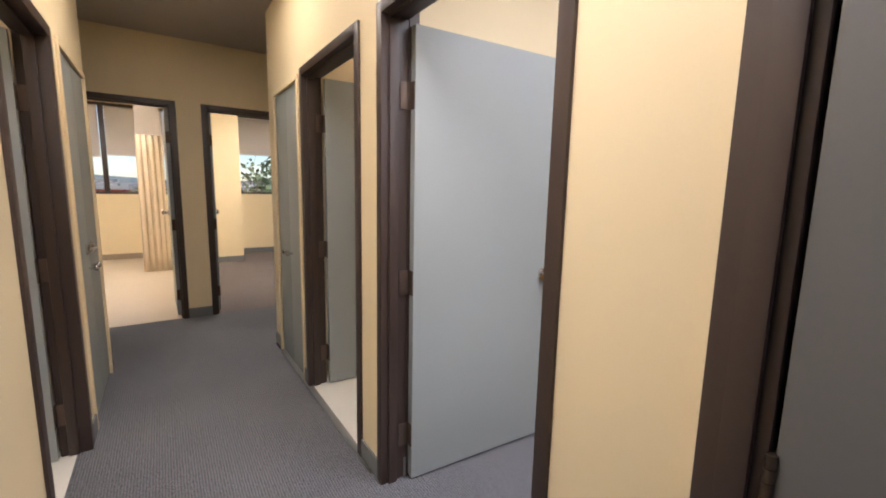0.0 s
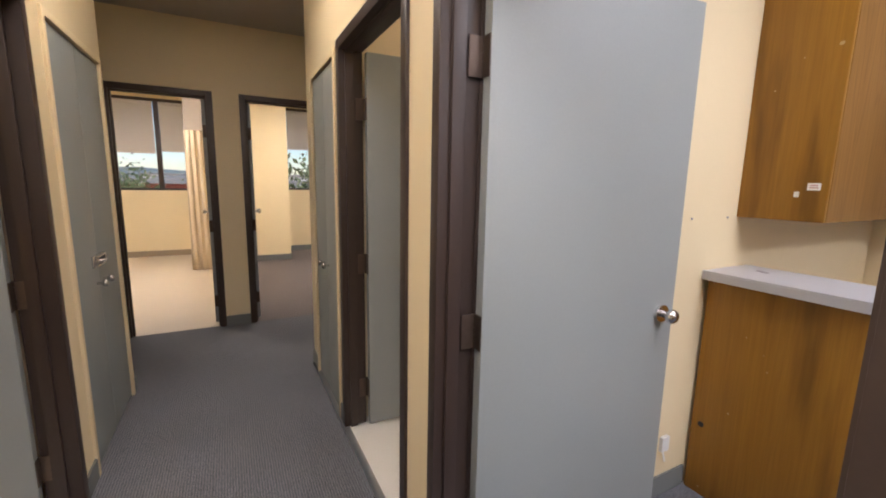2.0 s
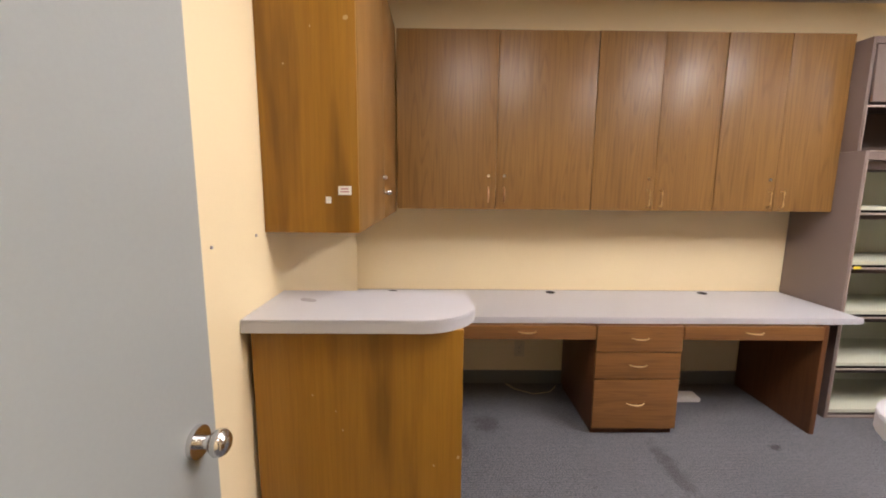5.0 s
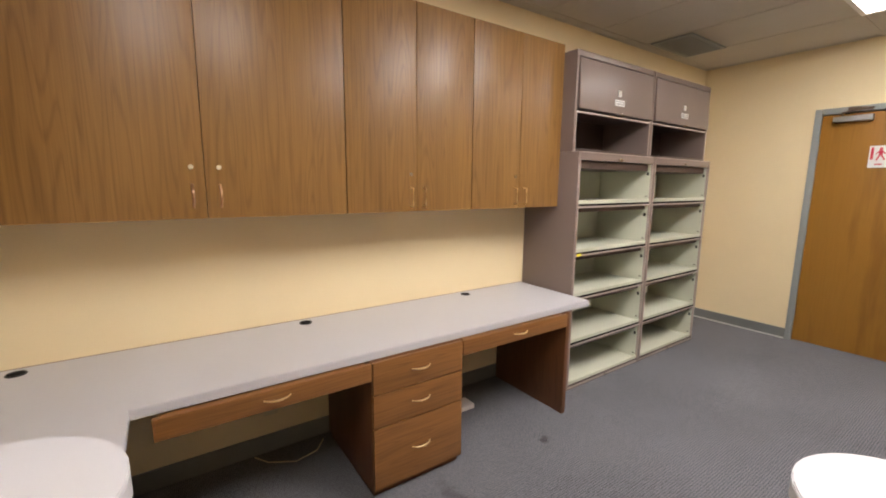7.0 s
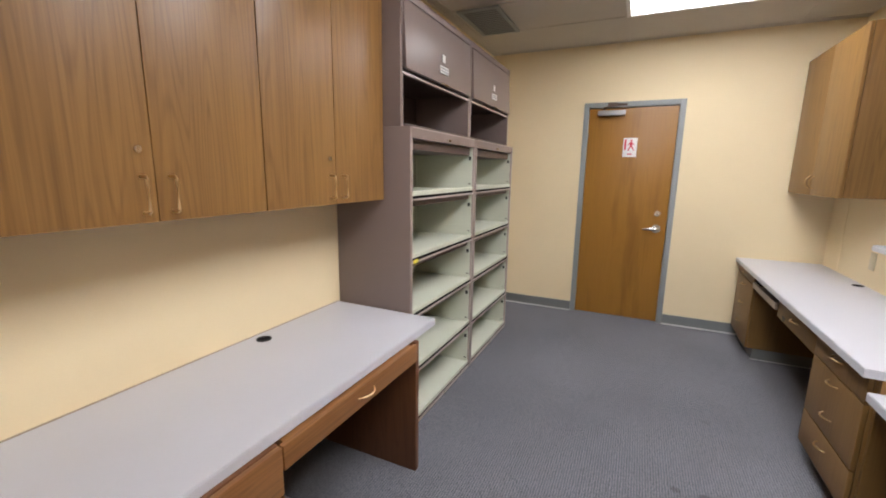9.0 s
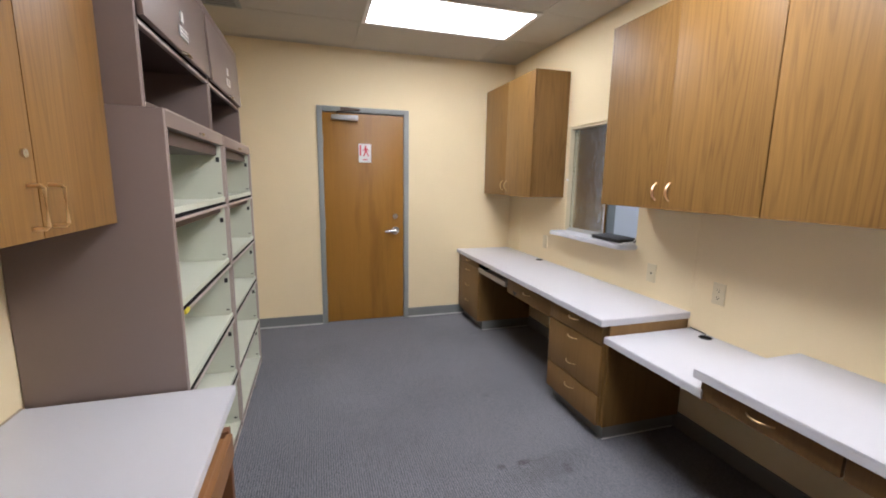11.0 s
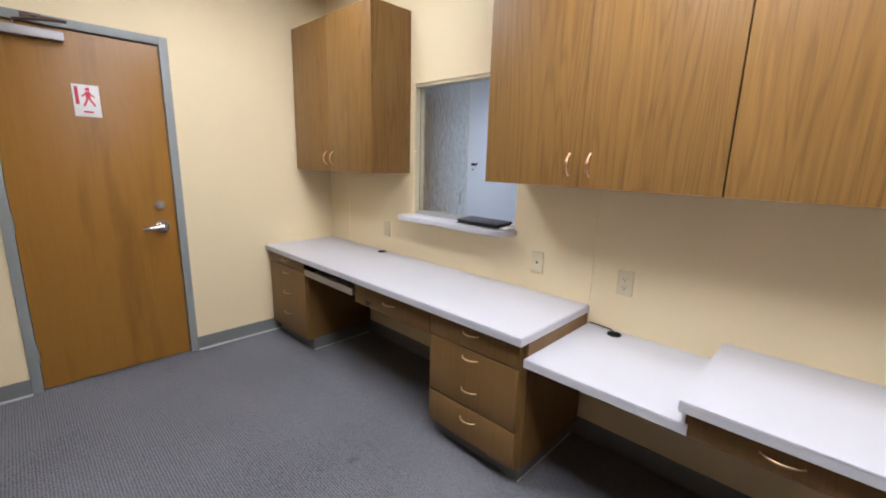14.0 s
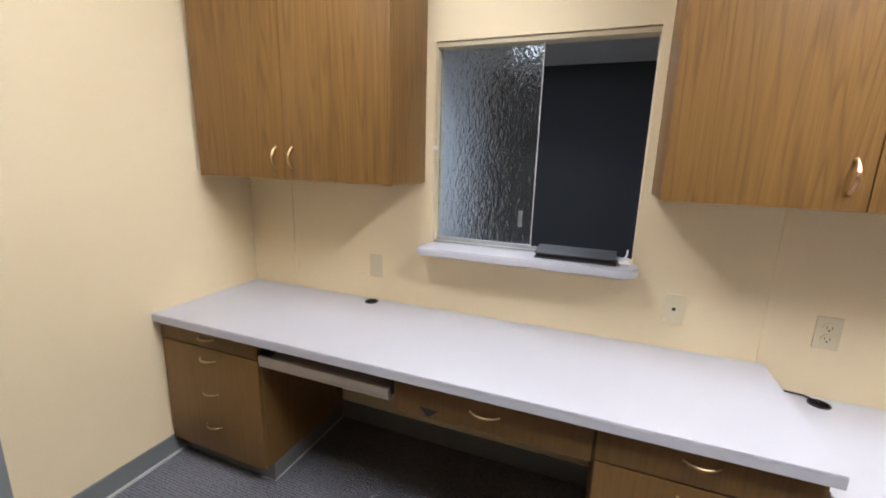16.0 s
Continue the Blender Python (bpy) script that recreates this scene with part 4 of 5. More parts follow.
solo("tape_scrap", slab([(2.222 + 0.016 * math.cos(a * math.pi / 10) + 0.012 * math.sin(a * math.pi / 10), 1.482 + 0.030 * math.sin(a * math.pi / 10)) for a in range(20)], 1.0424, 1.0436, 0), M_GREYPRINT, "small grey scuffed tape scrap on the counter", "scrap")

# west desks
WZ = 0.716
worktop("worktop", [(W + 0.002, S + 0.002), (1.390, S + 0.002), (1.390, -1.592), (W + 0.002, -1.592)], WZ, "white speckled laminate worktop under the reception window")
worktop("worktop", [(W + 0.002, -1.589), (1.370, -1.589), (1.370, -1.000), (W + 0.002, -1.000)], 0.626, "lower white laminate typing shelf between the desks")
worktop("worktop", [(W + 0.002, -1.028), (1.390, -1.028), (1.390, -0.035), (W + 0.002, -0.035)], 0.708, "white laminate worktop beside the raised counter")
grommet(0.843, -3.196, WZ, "grey cable grommet in the worktop")
grommet(0.850, -1.437, 0.626)
WF = 1.362


def pedestal(y0, y1, fronts, label):
    p = thing("desk_pedestal", (1.08, (y0 + y1) / 2, 0), label, "pedestal")
    part("body", boxes((W + 0.012, WF - 0.02, y0, y1, 0.09, 0.679), bevel=0.0015), M_DRAWER, p)
    part("toe_kick", boxes((W + 0.02, WF - 0.055, y0 + 0.004, y1 - 0.004, 0.0, 0.09)), M_COVE, p, "grey vinyl toe kick")
    part("caulk_bead", boxes((W + 0.02, WF - 0.05, y1 - 0.0035, y1 + 0.001, 0.0, 0.006), bevel=0.001), M_CAULK, p, "pale bead of caulk at the floor")
    for a, b, pulls in fronts:
        fr = drawer(p, WF, 1, y0, y1, a, b, M_DRAWER, None)
        for pz in pulls:
            arch_pull(fr, WF, (y0 + y1) / 2, pz, "y", (1, 0), 0.085, M_BRASSDULL, 0.0032, 0.022)
    return p


pedestal(-3.960, -3.405, ((0.600, 0.678, (0.645,)), (0.090, 0.598, (0.548, 0.393, 0.233))), "brown oak four-drawer desk pedestal in the corner")
pedestal(-2.135, -1.612, ((0.564, 0.678, (0.638,)), (0.270, 0.562, (0.521, 0.361)), (0.090, 0.268, (0.207,))), "brown oak four-drawer desk pedestal with brass pulls")
solo("filler_strip", boxes((W + 0.012, WF - 0.03, -1.6115, -1.5925, 0.09, 0.679)), M_DRAWER, "brown oak filler beside the typing shelf", "panel")
ap = pencil(WF - 0.008, 1, -2.80, -2.142, 0.546, 0.676, 0.95, M_DRAWER, "brown oak apron drawer under the worktop", M_BRASSDULL)
# Flat black triangle laid on the apron front.
bm = bmesh.new()
a = [bm.verts.new((WF - 0.0075, y, z)) for y, z in ((-2.70, 0.584), (-2.63, 0.582), (-2.668, 0.549))]
b = [bm.verts.new(q.co + Vector((0.001, 0, 0))) for q in a]
bm.faces.new(a)
bm.faces.new(b[::-1])
for i in range(3):
    bm.faces.new((a[i], b[i], b[(i + 1) % 3], a[(i + 1) % 3]))
bmesh.ops.recalc_face_normals(bm, faces=bm.faces)
part("chip", bm, M_BLACK, ap, "black triangular patch laid on the apron front")
kt = thing("keyboard_tray", (1.25, -3.10, 0.575), "grey-beige slide-out keyboard tray", "keyboard tray")
part("tray", boxes((0.98, WF + 0.006, -3.395, -2.812, 0.584, 0.598), bevel=0.002), M_TRAY, kt)
part("lip", boxes((WF - 0.008, WF + 0.008, -3.395, -2.812, 0.5985, 0.628), bevel=0.003), M_TRAY, kt)
part("slide", boxes((0.98, WF - 0.01, -3.400, -3.3955, 0.60, 0.678)), M_BLACK, kt)
part("slide", boxes((0.98, WF - 0.01, -2.811, -2.803, 0.60, 0.678)), M_BLACK, kt)
pencil(WF, 1, -1.012, -0.537, 0.584, 0.670, 0.95, M_DRAWER, "brown oak shallow drawer under the worktop", M_BRASSDULL)
pencil(WF, 1, -0.533, -0.042, 0.584, 0.670, 0.95, M_DRAWER, "brown oak shallow drawer beside the raised counter", M_BRASSDULL)


def bracket(y, x=1.26, z=0.54):
    bm = bmesh.new()
    pts = [(x, z), (x - 0.26, z), (x - 0.26, z - 0.02), (x - 0.07, z - 0.10), (x - 0.01, z - 0.02)]
    a = [bm.verts.new((px, y - 0.010, pz)) for px, pz in pts]
    b = [bm.verts.new((px, y + 0.010, pz)) for px, pz in pts]
    bm.faces.new(a)
    bm.faces.new(b[::-1])
    for i in range(len(pts)):
        bm.faces.new((a[i], b[i], b[(i + 1) % len(pts)], a[(i + 1) % len(pts)]))
    bmesh.ops.recalc_face_normals(bm, faces=bm.faces)
    solo("bracket", bm, M_DRAWER, "small brown wooden support bracket under the desk", "bracket", "desk brackets")


bracket(-0.44, 1.335, 0.583)

# second raised counter
p2 = thing("peninsula_counter", (1.2, 0.04, 0), "reddish brown wooden counter base between desk and passage", "counter")
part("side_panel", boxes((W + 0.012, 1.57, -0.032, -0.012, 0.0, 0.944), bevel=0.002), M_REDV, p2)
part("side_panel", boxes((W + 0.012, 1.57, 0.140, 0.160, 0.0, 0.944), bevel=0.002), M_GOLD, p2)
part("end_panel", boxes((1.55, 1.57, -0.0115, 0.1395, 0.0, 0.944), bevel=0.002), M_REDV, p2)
worktop("counter_top", [(W + 0.002, -0.115), *arc(1.545, 0.037, 0.152, -90, 90, 16), (W + 0.002, 0.189)], 0.984, "white laminate raised counter top with a rounded end", 0.04)


# ---- filing shelves ----
def filing(y0, y1):
    """Lateral filing cabinet: five open tiers below, a flip-door unit on top; open at the front."""
    c = thing("filing_cabinet", (3.49, (y0 + y1) / 2, 0), "tall taupe steel lateral filing cabinet with open pale green shelves", "filing cabinet", "filing cabinets")
    x0, x1 = 3.262, E - 0.004
    s = 0.022
    part("side_panel", boxes((x0, x1, y0 + 0.001, y0 + s, 0.0, 1.645), bevel=0.0015), M_TAUPE, c)
    part("side_panel", boxes((x0, x1, y1 - s, y1 - 0.001, 0.0, 1.645), bevel=0.0015), M_TAUPE, c)
    part("back_panel", boxes((x1 - 0.012, x1, y0 + s, y1 - s, 0.03, 1.645)), M_MINT, c)
    for a, b in ((y0 + s + 0.0005, y0 + s + 0.004), (y1 - s - 0.004, y1 - s - 0.0005)):
        part("liner", boxes((x0 + 0.012, x1 - 0.013, a, b, 0.04, 1.60)), M_MINT, c, "pale green inner side")
    part("top", boxes((x0, x1 - 0.013, y0 + s, y1 - s, 1.592, 1.645), bevel=0.0015), M_TAUPE, c)
    # Thin pale strips added as highlights along the front edges.
    for e in (y0 + s - 0.0045, y1 - s - 0.0005):
        part("edge_highlight", boxes((x0 - 0.003, x0 + 0.0115, e, e + 0.005, 0.037, 1.592), bevel=0.001), M_TAUPELIT, c, "pale strip painted as light on the inner edge")
    part("edge_highlight", boxes((x0 - 0.003, x0 - 0.0002, y0 + s, y1 - s, 1.640, 1.646), bevel=0.001), M_TAUPELIT, c, "pale strip painted as light on the top edge")
    part("plinth", boxes((x0 + 0.004, x1 - 0.013, y0 + s, y1 - s, 0.0, 0.036), bevel=0.0015), M_TAUPE, c)
    tiers = (0.040, 0.350, 0.680, 0.985, 1.310)
    for k, z in enumerate(tiers):
        sh = part("shelf", boxes((x0 + 0.006, x1 - 0.013, y0 + s + 0.005, y1 - s - 0.005, z - 0.004, z + 0.008), (x0 + 0.004, x0 + 0.016, y0 + s + 0.005, y1 - s - 0.005, z + 0.0085, z + 0.020), bevel=0.001), M_MINT, c)
        part("lip", boxes((x0, x0 + 0.018, y0 + s, y1 - s, z - 0.030, z - 0.019), bevel=0.0015), M_TAUPELIT, sh, "steel rail painted pale as if lit")
        part("slot", boxes((x0 + 0.004, x0 + 0.018, y0 + s, y1 - s, z - 0.0185, z - 0.0045)), M_HOLESHADE, sh, "near-black strip for the shaded slot over the rail")
        top = tiers[k + 1] - 0.03 if k < 4 else 1.592
        # Box coloured dark to stand for the shade in the door slot.
        part("door_slot", boxes((x0 + 0.03, x1 - 0.06, y0 + s + 0.012, y1 - s - 0.012, top - (0.052 if k == 4 else 0.030), top - 0.004)), M_TAUPEIN, sh, "pushed-back flip door, painted dark for its slot's shade")
        for lo, hi in ((top - 0.09, top - 0.06), (z + 0.03, z + 0.042)):
            part("roller", boxes((x0 + 0.02, x0 + 0.036, y0 + s + 0.0045, y0 + s + 0.009, lo + 0.006, hi)), M_BLACK, sh)
    part("pull", boxes((x0 - 0.012, x0, (y0 + y1) / 2 - 0.02, (y0 + y1) / 2 + 0.02, 1.600, 1.612), bevel=0.002), M_CHROME, c)
    part("leveller", cyl(bmesh.new(), (x0 - 0.008, y0 + 0.45, 0.012), "z", 0.009, 0.024), M_CHROME, c)
    # flip-door unit on top
    u = thing("filing_overhead", (3.52, (y0 + y1) / 2, 1.646), "taupe steel overhead filing unit with its flip door ajar", "filing cabinet", "overhead filing units")
    a0, z0, z1 = 3.315, 1.646, 2.275
    part("side_panel", boxes((a0, x1, y0 + 0.001, y0 + s, z0, z1), bevel=0.0015), M_TAUPE, u)
    part("side_panel", boxes((a0, x1, y1 - s, y1 - 0.001, z0, z1), bevel=0.0015), M_TAUPE, u)
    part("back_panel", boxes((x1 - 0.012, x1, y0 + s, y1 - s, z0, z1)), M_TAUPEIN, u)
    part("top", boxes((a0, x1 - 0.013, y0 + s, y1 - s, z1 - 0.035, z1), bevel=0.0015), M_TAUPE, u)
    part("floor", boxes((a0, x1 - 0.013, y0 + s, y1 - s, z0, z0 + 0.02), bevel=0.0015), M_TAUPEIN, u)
    for e in (y0 + s - 0.0045, y1 - s - 0.0005):
        part("edge_highlight", boxes((a0 - 0.003, a0 - 0.0002, e, e + 0.005, z0 + 0.002, 1.905), bevel=0.001), M_TAUPELIT, u, "pale strip painted as light on the inner edge")
    part("rail", boxes((a0 - 0.002, a0 + 0.016, y0 + s, y1 - s, 1.893, 1.905), bevel=0.001), M_TAUPELIT, u, "steel rail under the flip door, painted pale as if lit")
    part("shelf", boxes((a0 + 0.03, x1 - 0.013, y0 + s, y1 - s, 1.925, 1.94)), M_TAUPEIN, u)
    bm = boxes((a0 - 0.004, a0 + 0.014, y0 + s + 0.004, y1 - s - 0.004, 1.918, 2.232), bevel=0.002)
    bmesh.ops.rotate(bm, verts=bm.verts, cent=(a0 + 0.005, 0, 2.232), matrix=Matrix.Rotation(radians(3.0), 3, "Y"))
    fd = part("flip_door", bm, M_TAUPE, u)
    my = (y0 + y1) / 2
    part("label_holder", boxes((a0 - 0.020, a0 - 0.0165, my - 0.018, my + 0.018, 2.035, 2.075)), M_WHITE, fd, "white label card")
    part("label_holder", boxes((a0 - 0.024, a0 - 0.0185, my - 0.055, my + 0.055, 1.972, 2.012), bevel=0.002), M_WHITE, fd)
    for lz in (1.981, 1.996):
        part("print", boxes((a0 - 0.0248, a0 - 0.0242, my - 0.048, my + 0.048, lz, lz + 0.007)), M_GREYPRINT, fd)
    bm = tube(bmesh.new(), [(a0 - 0.018, my - 0.03, 1.918), (a0 - 0.035, my - 0.025, 1.912), (a0 - 0.035, my + 0.025, 1.912), (a0 - 0.018, my + 0.03, 1.918)], 0.006)
    part("pull", bm, M_CHROME, fd)


filing(-2.284, -1.384)
filing(-3.188, -2.286)
solo("tape_tab", boxes((3.255, 3.2615, -1.46, -1.42, 0.958, 0.974)), M_YELLOW, "yellow tape tab on the shelf edge", "tape")

# ---- reception window ----
sill = solo("window_sill", slab([(0.69, -2.90), (W + 0.001, -2.90), (W + 0.001, -2.925), *arc(0.90, -2.895, 0.03, -90, 0, 6), *arc(0.86, -2.115, 0.07, 0, 90, 8), (W + 0.001, -2.045), (W + 0.001, -2.066), (0.69, -2.066)], 0.999, 1.032, 0.005), M_TOP, "white laminate ledge with rounded corners under the reception window", "window sill")
wt = thing("reception_window", (0.745, -2.48, 1.032), "reception window with a sliding pebbled glass pane", "window")
part("bottom_track", boxes((0.715, 0.775, -2.903, -2.40, 1.033, 1.041), (0.735, 0.739, -2.903, -2.40, 1.041, 1.050), (0.752, 0.756, -2.903, -2.40, 1.041, 1.050), bevel=0.001), M_ALU, wt)
part("top_track", boxes((0.715, 0.785, -2.903, -2.064, 1.858, 1.876), bevel=0.001), M_IVORY, wt)
pane = part("pane", boxes((0.742, 0.749, -2.895, -2.468, 1.044, 1.858)), M_PEBBLE, wt, "pebbled obscure glass")
pane.visible_shadow = False
part("edge_strip", boxes((0.741, 0.750, -2.467, -2.4645, 1.044, 1.856)), M_WHITE, wt)
part("pane_foot", boxes((0.738, 0.754, -2.895, -2.468, 1.0415, 1.056)), M_ALU, wt)
part("jamb_strip", boxes((0.72, 0.785, -2.903, -2.897, 1.045, 1.857)), M_IVORY, wt)
part("finger_pull", boxes((0.7495, 0.753, -2.525, -2.507, 1.13, 1.20), bevel=0.001), M_ALU, wt)
part("clip", boxes((0.786, 0.80, -2.905, -2.888, 1.445, 1.458), bevel=0.002), M_WHITE, wt)
bd = thing("binder", (0.80, -2.27, 1.033), "black binder lying on the ledge with papers", "binder")
part("cover", boxes((0.735, 0.878, -2.428, -2.122, 1.0335, 1.0375), bevel=0.0015), M_BINDER, bd)
lid = boxes((0.735, 0.878, -2.428, -2.122, 1.060, 1.0645), bevel=0.0018)
bmesh.ops.rotate(lid, verts=lid.verts, cent=(0.735, 0, 1.062), matrix=Matrix.Rotation(radians(3.2), 3, "Y"))
part("lid", lid, M_BINDER, bd, "charcoal vinyl lid sagging toward its edge")
part("spine", boxes((0.733, 0.7348, -2.428, -2.122, 1.034, 1.063)), M_BINDER, bd)
part("pages", boxes((0.738, 0.868, -2.421, -2.129, 1.0380, 1.0530), bevel=0.001), M_BLACK, bd)
bm = tube(bmesh.new(), [(0.80, -2.115, 1.040), (0.79, -2.095, 1.044), (0.78, -2.085, 1.060), (0.775, -2.084, 1.080)], 0.004)
box(bm, 0.78, 0.85, -2.12, -2.075, 1.033, 1.040, bevel=0.002)
solo("cord", bm, M_WHITE, "loose white cord end beside the binder", "cord")


# wall plates
def outlet(wallx, y, z, kind, out=1):
    o = thing("wall_outlet", (wallx, y, z - 0.057), {"duplex": "ivory duplex wall outlet", "jack": "ivory phone jack plate", "blank": "ivory blank wall plate"}[kind] + " on the cream wall", "wall outlet", "wall outlets")
    a, b = sorted((wallx + out * 0.0005, wallx + out * 0.006))
    part("plate", boxes((a, b, y - 0.036, y + 0.036, z - 0.058, z + 0.058), bevel=0.002), M_IVORY, o)
    f0, f1 = sorted((wallx + out * 0.0061, wallx + out * 0.008))
    if kind == "duplex":
        for dz in (-0.02, 0.02):
            bm = bmesh.new()
            cyl(bm, (wallx + out * 0.0072, y, z + dz), "x", 0.0175, 0.003, seg=24)
            rec = part("receptacle", bm, M_IVORY, o)
            part("slots", boxes((f0 + out * 0.001, f1 + out * 0.0012, y - 0.008, y - 0.006, z + dz - 0.004, z + dz + 0.006), (f0 + out * 0.001, f1 + out * 0.0012, y + 0.006, y + 0.008, z + dz - 0.004, z + dz + 0.006), (f0 + out * 0.001, f1 + out * 0.0012, y - 0.0025, y + 0.0025, z + dz - 0.011, z + dz - 0.006)), M_BLACK, rec)
    if kind == "jack":
        part("jack", boxes((f0, f1, y - 0.006, y + 0.006, z - 0.006, z + 0.006)), M_BLACK, o)


outlet(W, -3.193, 0.888, "blank")
outlet(W, -1.902, 0.875, "jack")
outlet(W, -1.436, 0.864, "duplex")
outlet(E, 0.455, 0.265, "duplex", -1)
o = thing("wall_outlet", (1.87, N, 0.20), "white phone jack with a short cord by the counter", "wall outlet", "wall outlets")
part("plate", boxes((1.845, 1.895, N - 0.018, N - 0.0005, 0.225, 0.295), bevel=0.003), M_WHITE, o)
part("cord", tube(bmesh.new(), [(1.862, N - 0.012, 0.225), (1.860, N - 0.02, 0.20), (1.868, N - 0.02, 0.18)], 0.004), M_WHITE, o)
for x in (1.896, 2.152):
    solo("wall_anchor", cyl(bmesh.new(), (x, N - 0.002, 1.268), "y", 0.0042, 0.004, seg=10), M_GREYPRINT, "small dark screw anchor in the cream wall", "wall anchor")
# panel joints of the west wall
for y in (-3.70, -1.606):
    structure("trim_batten", boxes((W, W + 0.003, y - 0.011, y + 0.011, 0.72, 1.30), bevel=0.001), M_WALL, "cream painted wall panel batten", "trim")
# cord behind the typing shelf
solo("cable", tube(bmesh.new(), [(0.80, -1.58, 0.631), (0.805, -1.53, 0.632), (0.815, -1.47, 0.633), (0.845, -1.437, 0.632)], 0.0035), M_BLACK, "thin black cable along the wall into the grommet", "cable")
solo("cable", tube(bmesh.new(), [(3.70, 0.55, 0.004), (3.62, 0.50, 0.005), (3.55, 0.38, 0.005), (3.58, 0.26, 0.005), (3.66, 0.20, 0.004)], 0.003), M_IVORY, "loose ivory cable on the floor under the desk", "cable")
structure("trim_worktop", boxes((E - 0.008, E - 0.0015, -1.37, N - 0.004, EZ + 0.0002, EZ + 0.0025)), M_COVETAN, "tan joint along the back of the worktop", "trim")
solo("paper_scrap", boxes((3.45, 3.55, -0.72, -0.50, 0.001, 0.03), bevel=0.002), M_WHITE, "white paper strip on the floor under the desk", "paper")

# ---- waiting room door ----
wdr = thing("door_waiting", (0.0, S + 0.02, 0), "closed wood door with a chrome lever in the waiting room", "door")
part("leaf", boxes((-0.45, 0.43, S + 0.013, S + 0.022, 0.01, 2.05)), M_WDOOR, wdr)
part("frame", boxes((-0.56, -0.452, S + 0.0125, S + 0.04, 0, 2.1), (0.432, 0.5, S + 0.0125, S + 0.04, 0, 2.1), (-0.452, 0.432, S + 0.0125, S + 0.04, 2.052, 2.1), bevel=0.002), M_FRAMEGREY, wdr)
bm = cyl(bmesh.new(), (-0.38, S + 0.03, 1.02), "y", 0.035, 0.02)
tube(bm, [(-0.38, S + 0.07, 1.02), (-0.33, S + 0.075, 1.02), (-0.27, S + 0.07, 1.017)], 0.011, 10)
part("lever_handle", bm, M_CHROME, wdr)

hk = thing("wall_hook", (-1.07, S + 0.013, 1.34), "small dark coat hook above a paper label", "hook")
bm = boxes((-1.10, -1.04, S + 0.013, S + 0.02, 1.345, 1.375), bevel=0.002)
tube(bm, [(-1.07, S + 0.018, 1.36), (-1.07, S + 0.06, 1.352), (-1.07, S + 0.075, 1.375)], 0.007)
part("hook", bm, M_HINGE, hk)
part("label_card", boxes((-1.09, -1.05, S + 0.013, S + 0.0145, 1.29, 1.31)), M_GREYPRINT, hk)

# ---- rooms behind the hall ----
# window of the vinyl-floored room
def window(name, x0, x1, z0, z1, y, mullions, label):
    w = thing(name, ((x0 + x1) / 2, y, z0), label, "window")
    w["kind"] = "structure"
    for r in ((x0, x1, z0, z0 + 0.035), (x0, x1, z1 - 0.05, z1), (x0, x0 + 0.05, z0 + 0.036, z1 - 0.051), (x1 - 0.05, x1, z0 + 0.036, z1 - 0.051)):
        part("frame", boxes((r[0], r[1], y, y + 0.07, r[2], r[3]), bevel=0.003), M_FRAME, w)
    for mx in mullions:
        part("mullion", boxes((mx - 0.036, mx + 0.036, y - 0.01, y + 0.08, z0 + 0.036, z1 - 0.051), bevel=0.003), M_FRAME, w)
    edges = [x0 + 0.05, *mullions, x1 - 0.05]
    for a, b in zip(edges, edges[1:]):
        pn2 = part("pane", boxes((a + 0.037 * (a in mullions), b - 0.037 * (b in mullions), y + 0.035, y + 0.039, z0 + 0.036, z1 - 0.051)), M_GLASS, w)
        pn2.visible_shadow = False
    return w


window("window_1", -2.6, 0.1, 1.16, 2.70, 9.31, [-1.95, -0.825], "wide dark-framed window with shades half down")
window("window_2", 1.19, 3.2, 1.19, 2.72, 9.16, [2.2], "dark-framed window with a shade half down")


def shade(x0, x1, z0, z1, y, label):
    s = thing("roller_shade", ((x0 + x1) / 2, y, z0), label, "roller shade", "roller shades")
    part("cloth", boxes((x0, x1, y, y + 0.003, z0, z1)), M_SHADE, s)
    part("hem_bar", cyl(bmesh.new(), ((x0 + x1) / 2, y + 0.001, z0), "x", 0.009, x1 - x0), M_WHITE, s)
    part("roll", cyl(bmesh.new(), ((x0 + x1) / 2, y + 0.012, z1), "x", 0.028, x1 - x0), M_SHADE, s)


for a, b, lo in ((-2.53, -2.0, 1.80), (-1.91, -0.87, 1.79), (-0.78, 0.04, 1.83)):
    shade(a, b, lo, 2.62, 9.295, "pale translucent roller shade drawn halfway")
for a, b, lo in ((1.25, 2.16, 1.96), (2.24, 3.14, 1.96)):
    shade(a, b, lo, 2.64, 9.145, "pale translucent roller shade drawn halfway")

# curtain on a ceiling track
bm = bmesh.new()
n = 90
rows2 = []
for k in range(9):
    z = 0.03 + (2.06 - 0.03) * k / 8
    row = []
    for i in range(n + 1):
        u = i / n
        flare = 1 + 0.10 * (1 - k / 8)
        row.append(bm.verts.new((-0.16 + (u - 0.5) * 0.32 * flare + 0.004 * math.sin(u * 40), 7.62 + 0.010 * math.sin(u * 2 * math.pi * 4.5) + 0.007 * math.sin(u * 23 + k * 0.5), z)))
    rows2.append(row)
for a, b in zip(rows2, rows2[1:]):
    for i in range(n):
        bm.faces.new((a[i], a[i + 1], b[i + 1], b[i]))
cu = thing("privacy_curtain", (-0.16, 7.62, 0.03), "gathered beige privacy curtain hanging from a ceiling track", "curtain")
cloth = part("cloth", bm, M_CURTAIN, cu)
cloth.modifiers.new("thick", "SOLIDIFY").thickness = 0.003
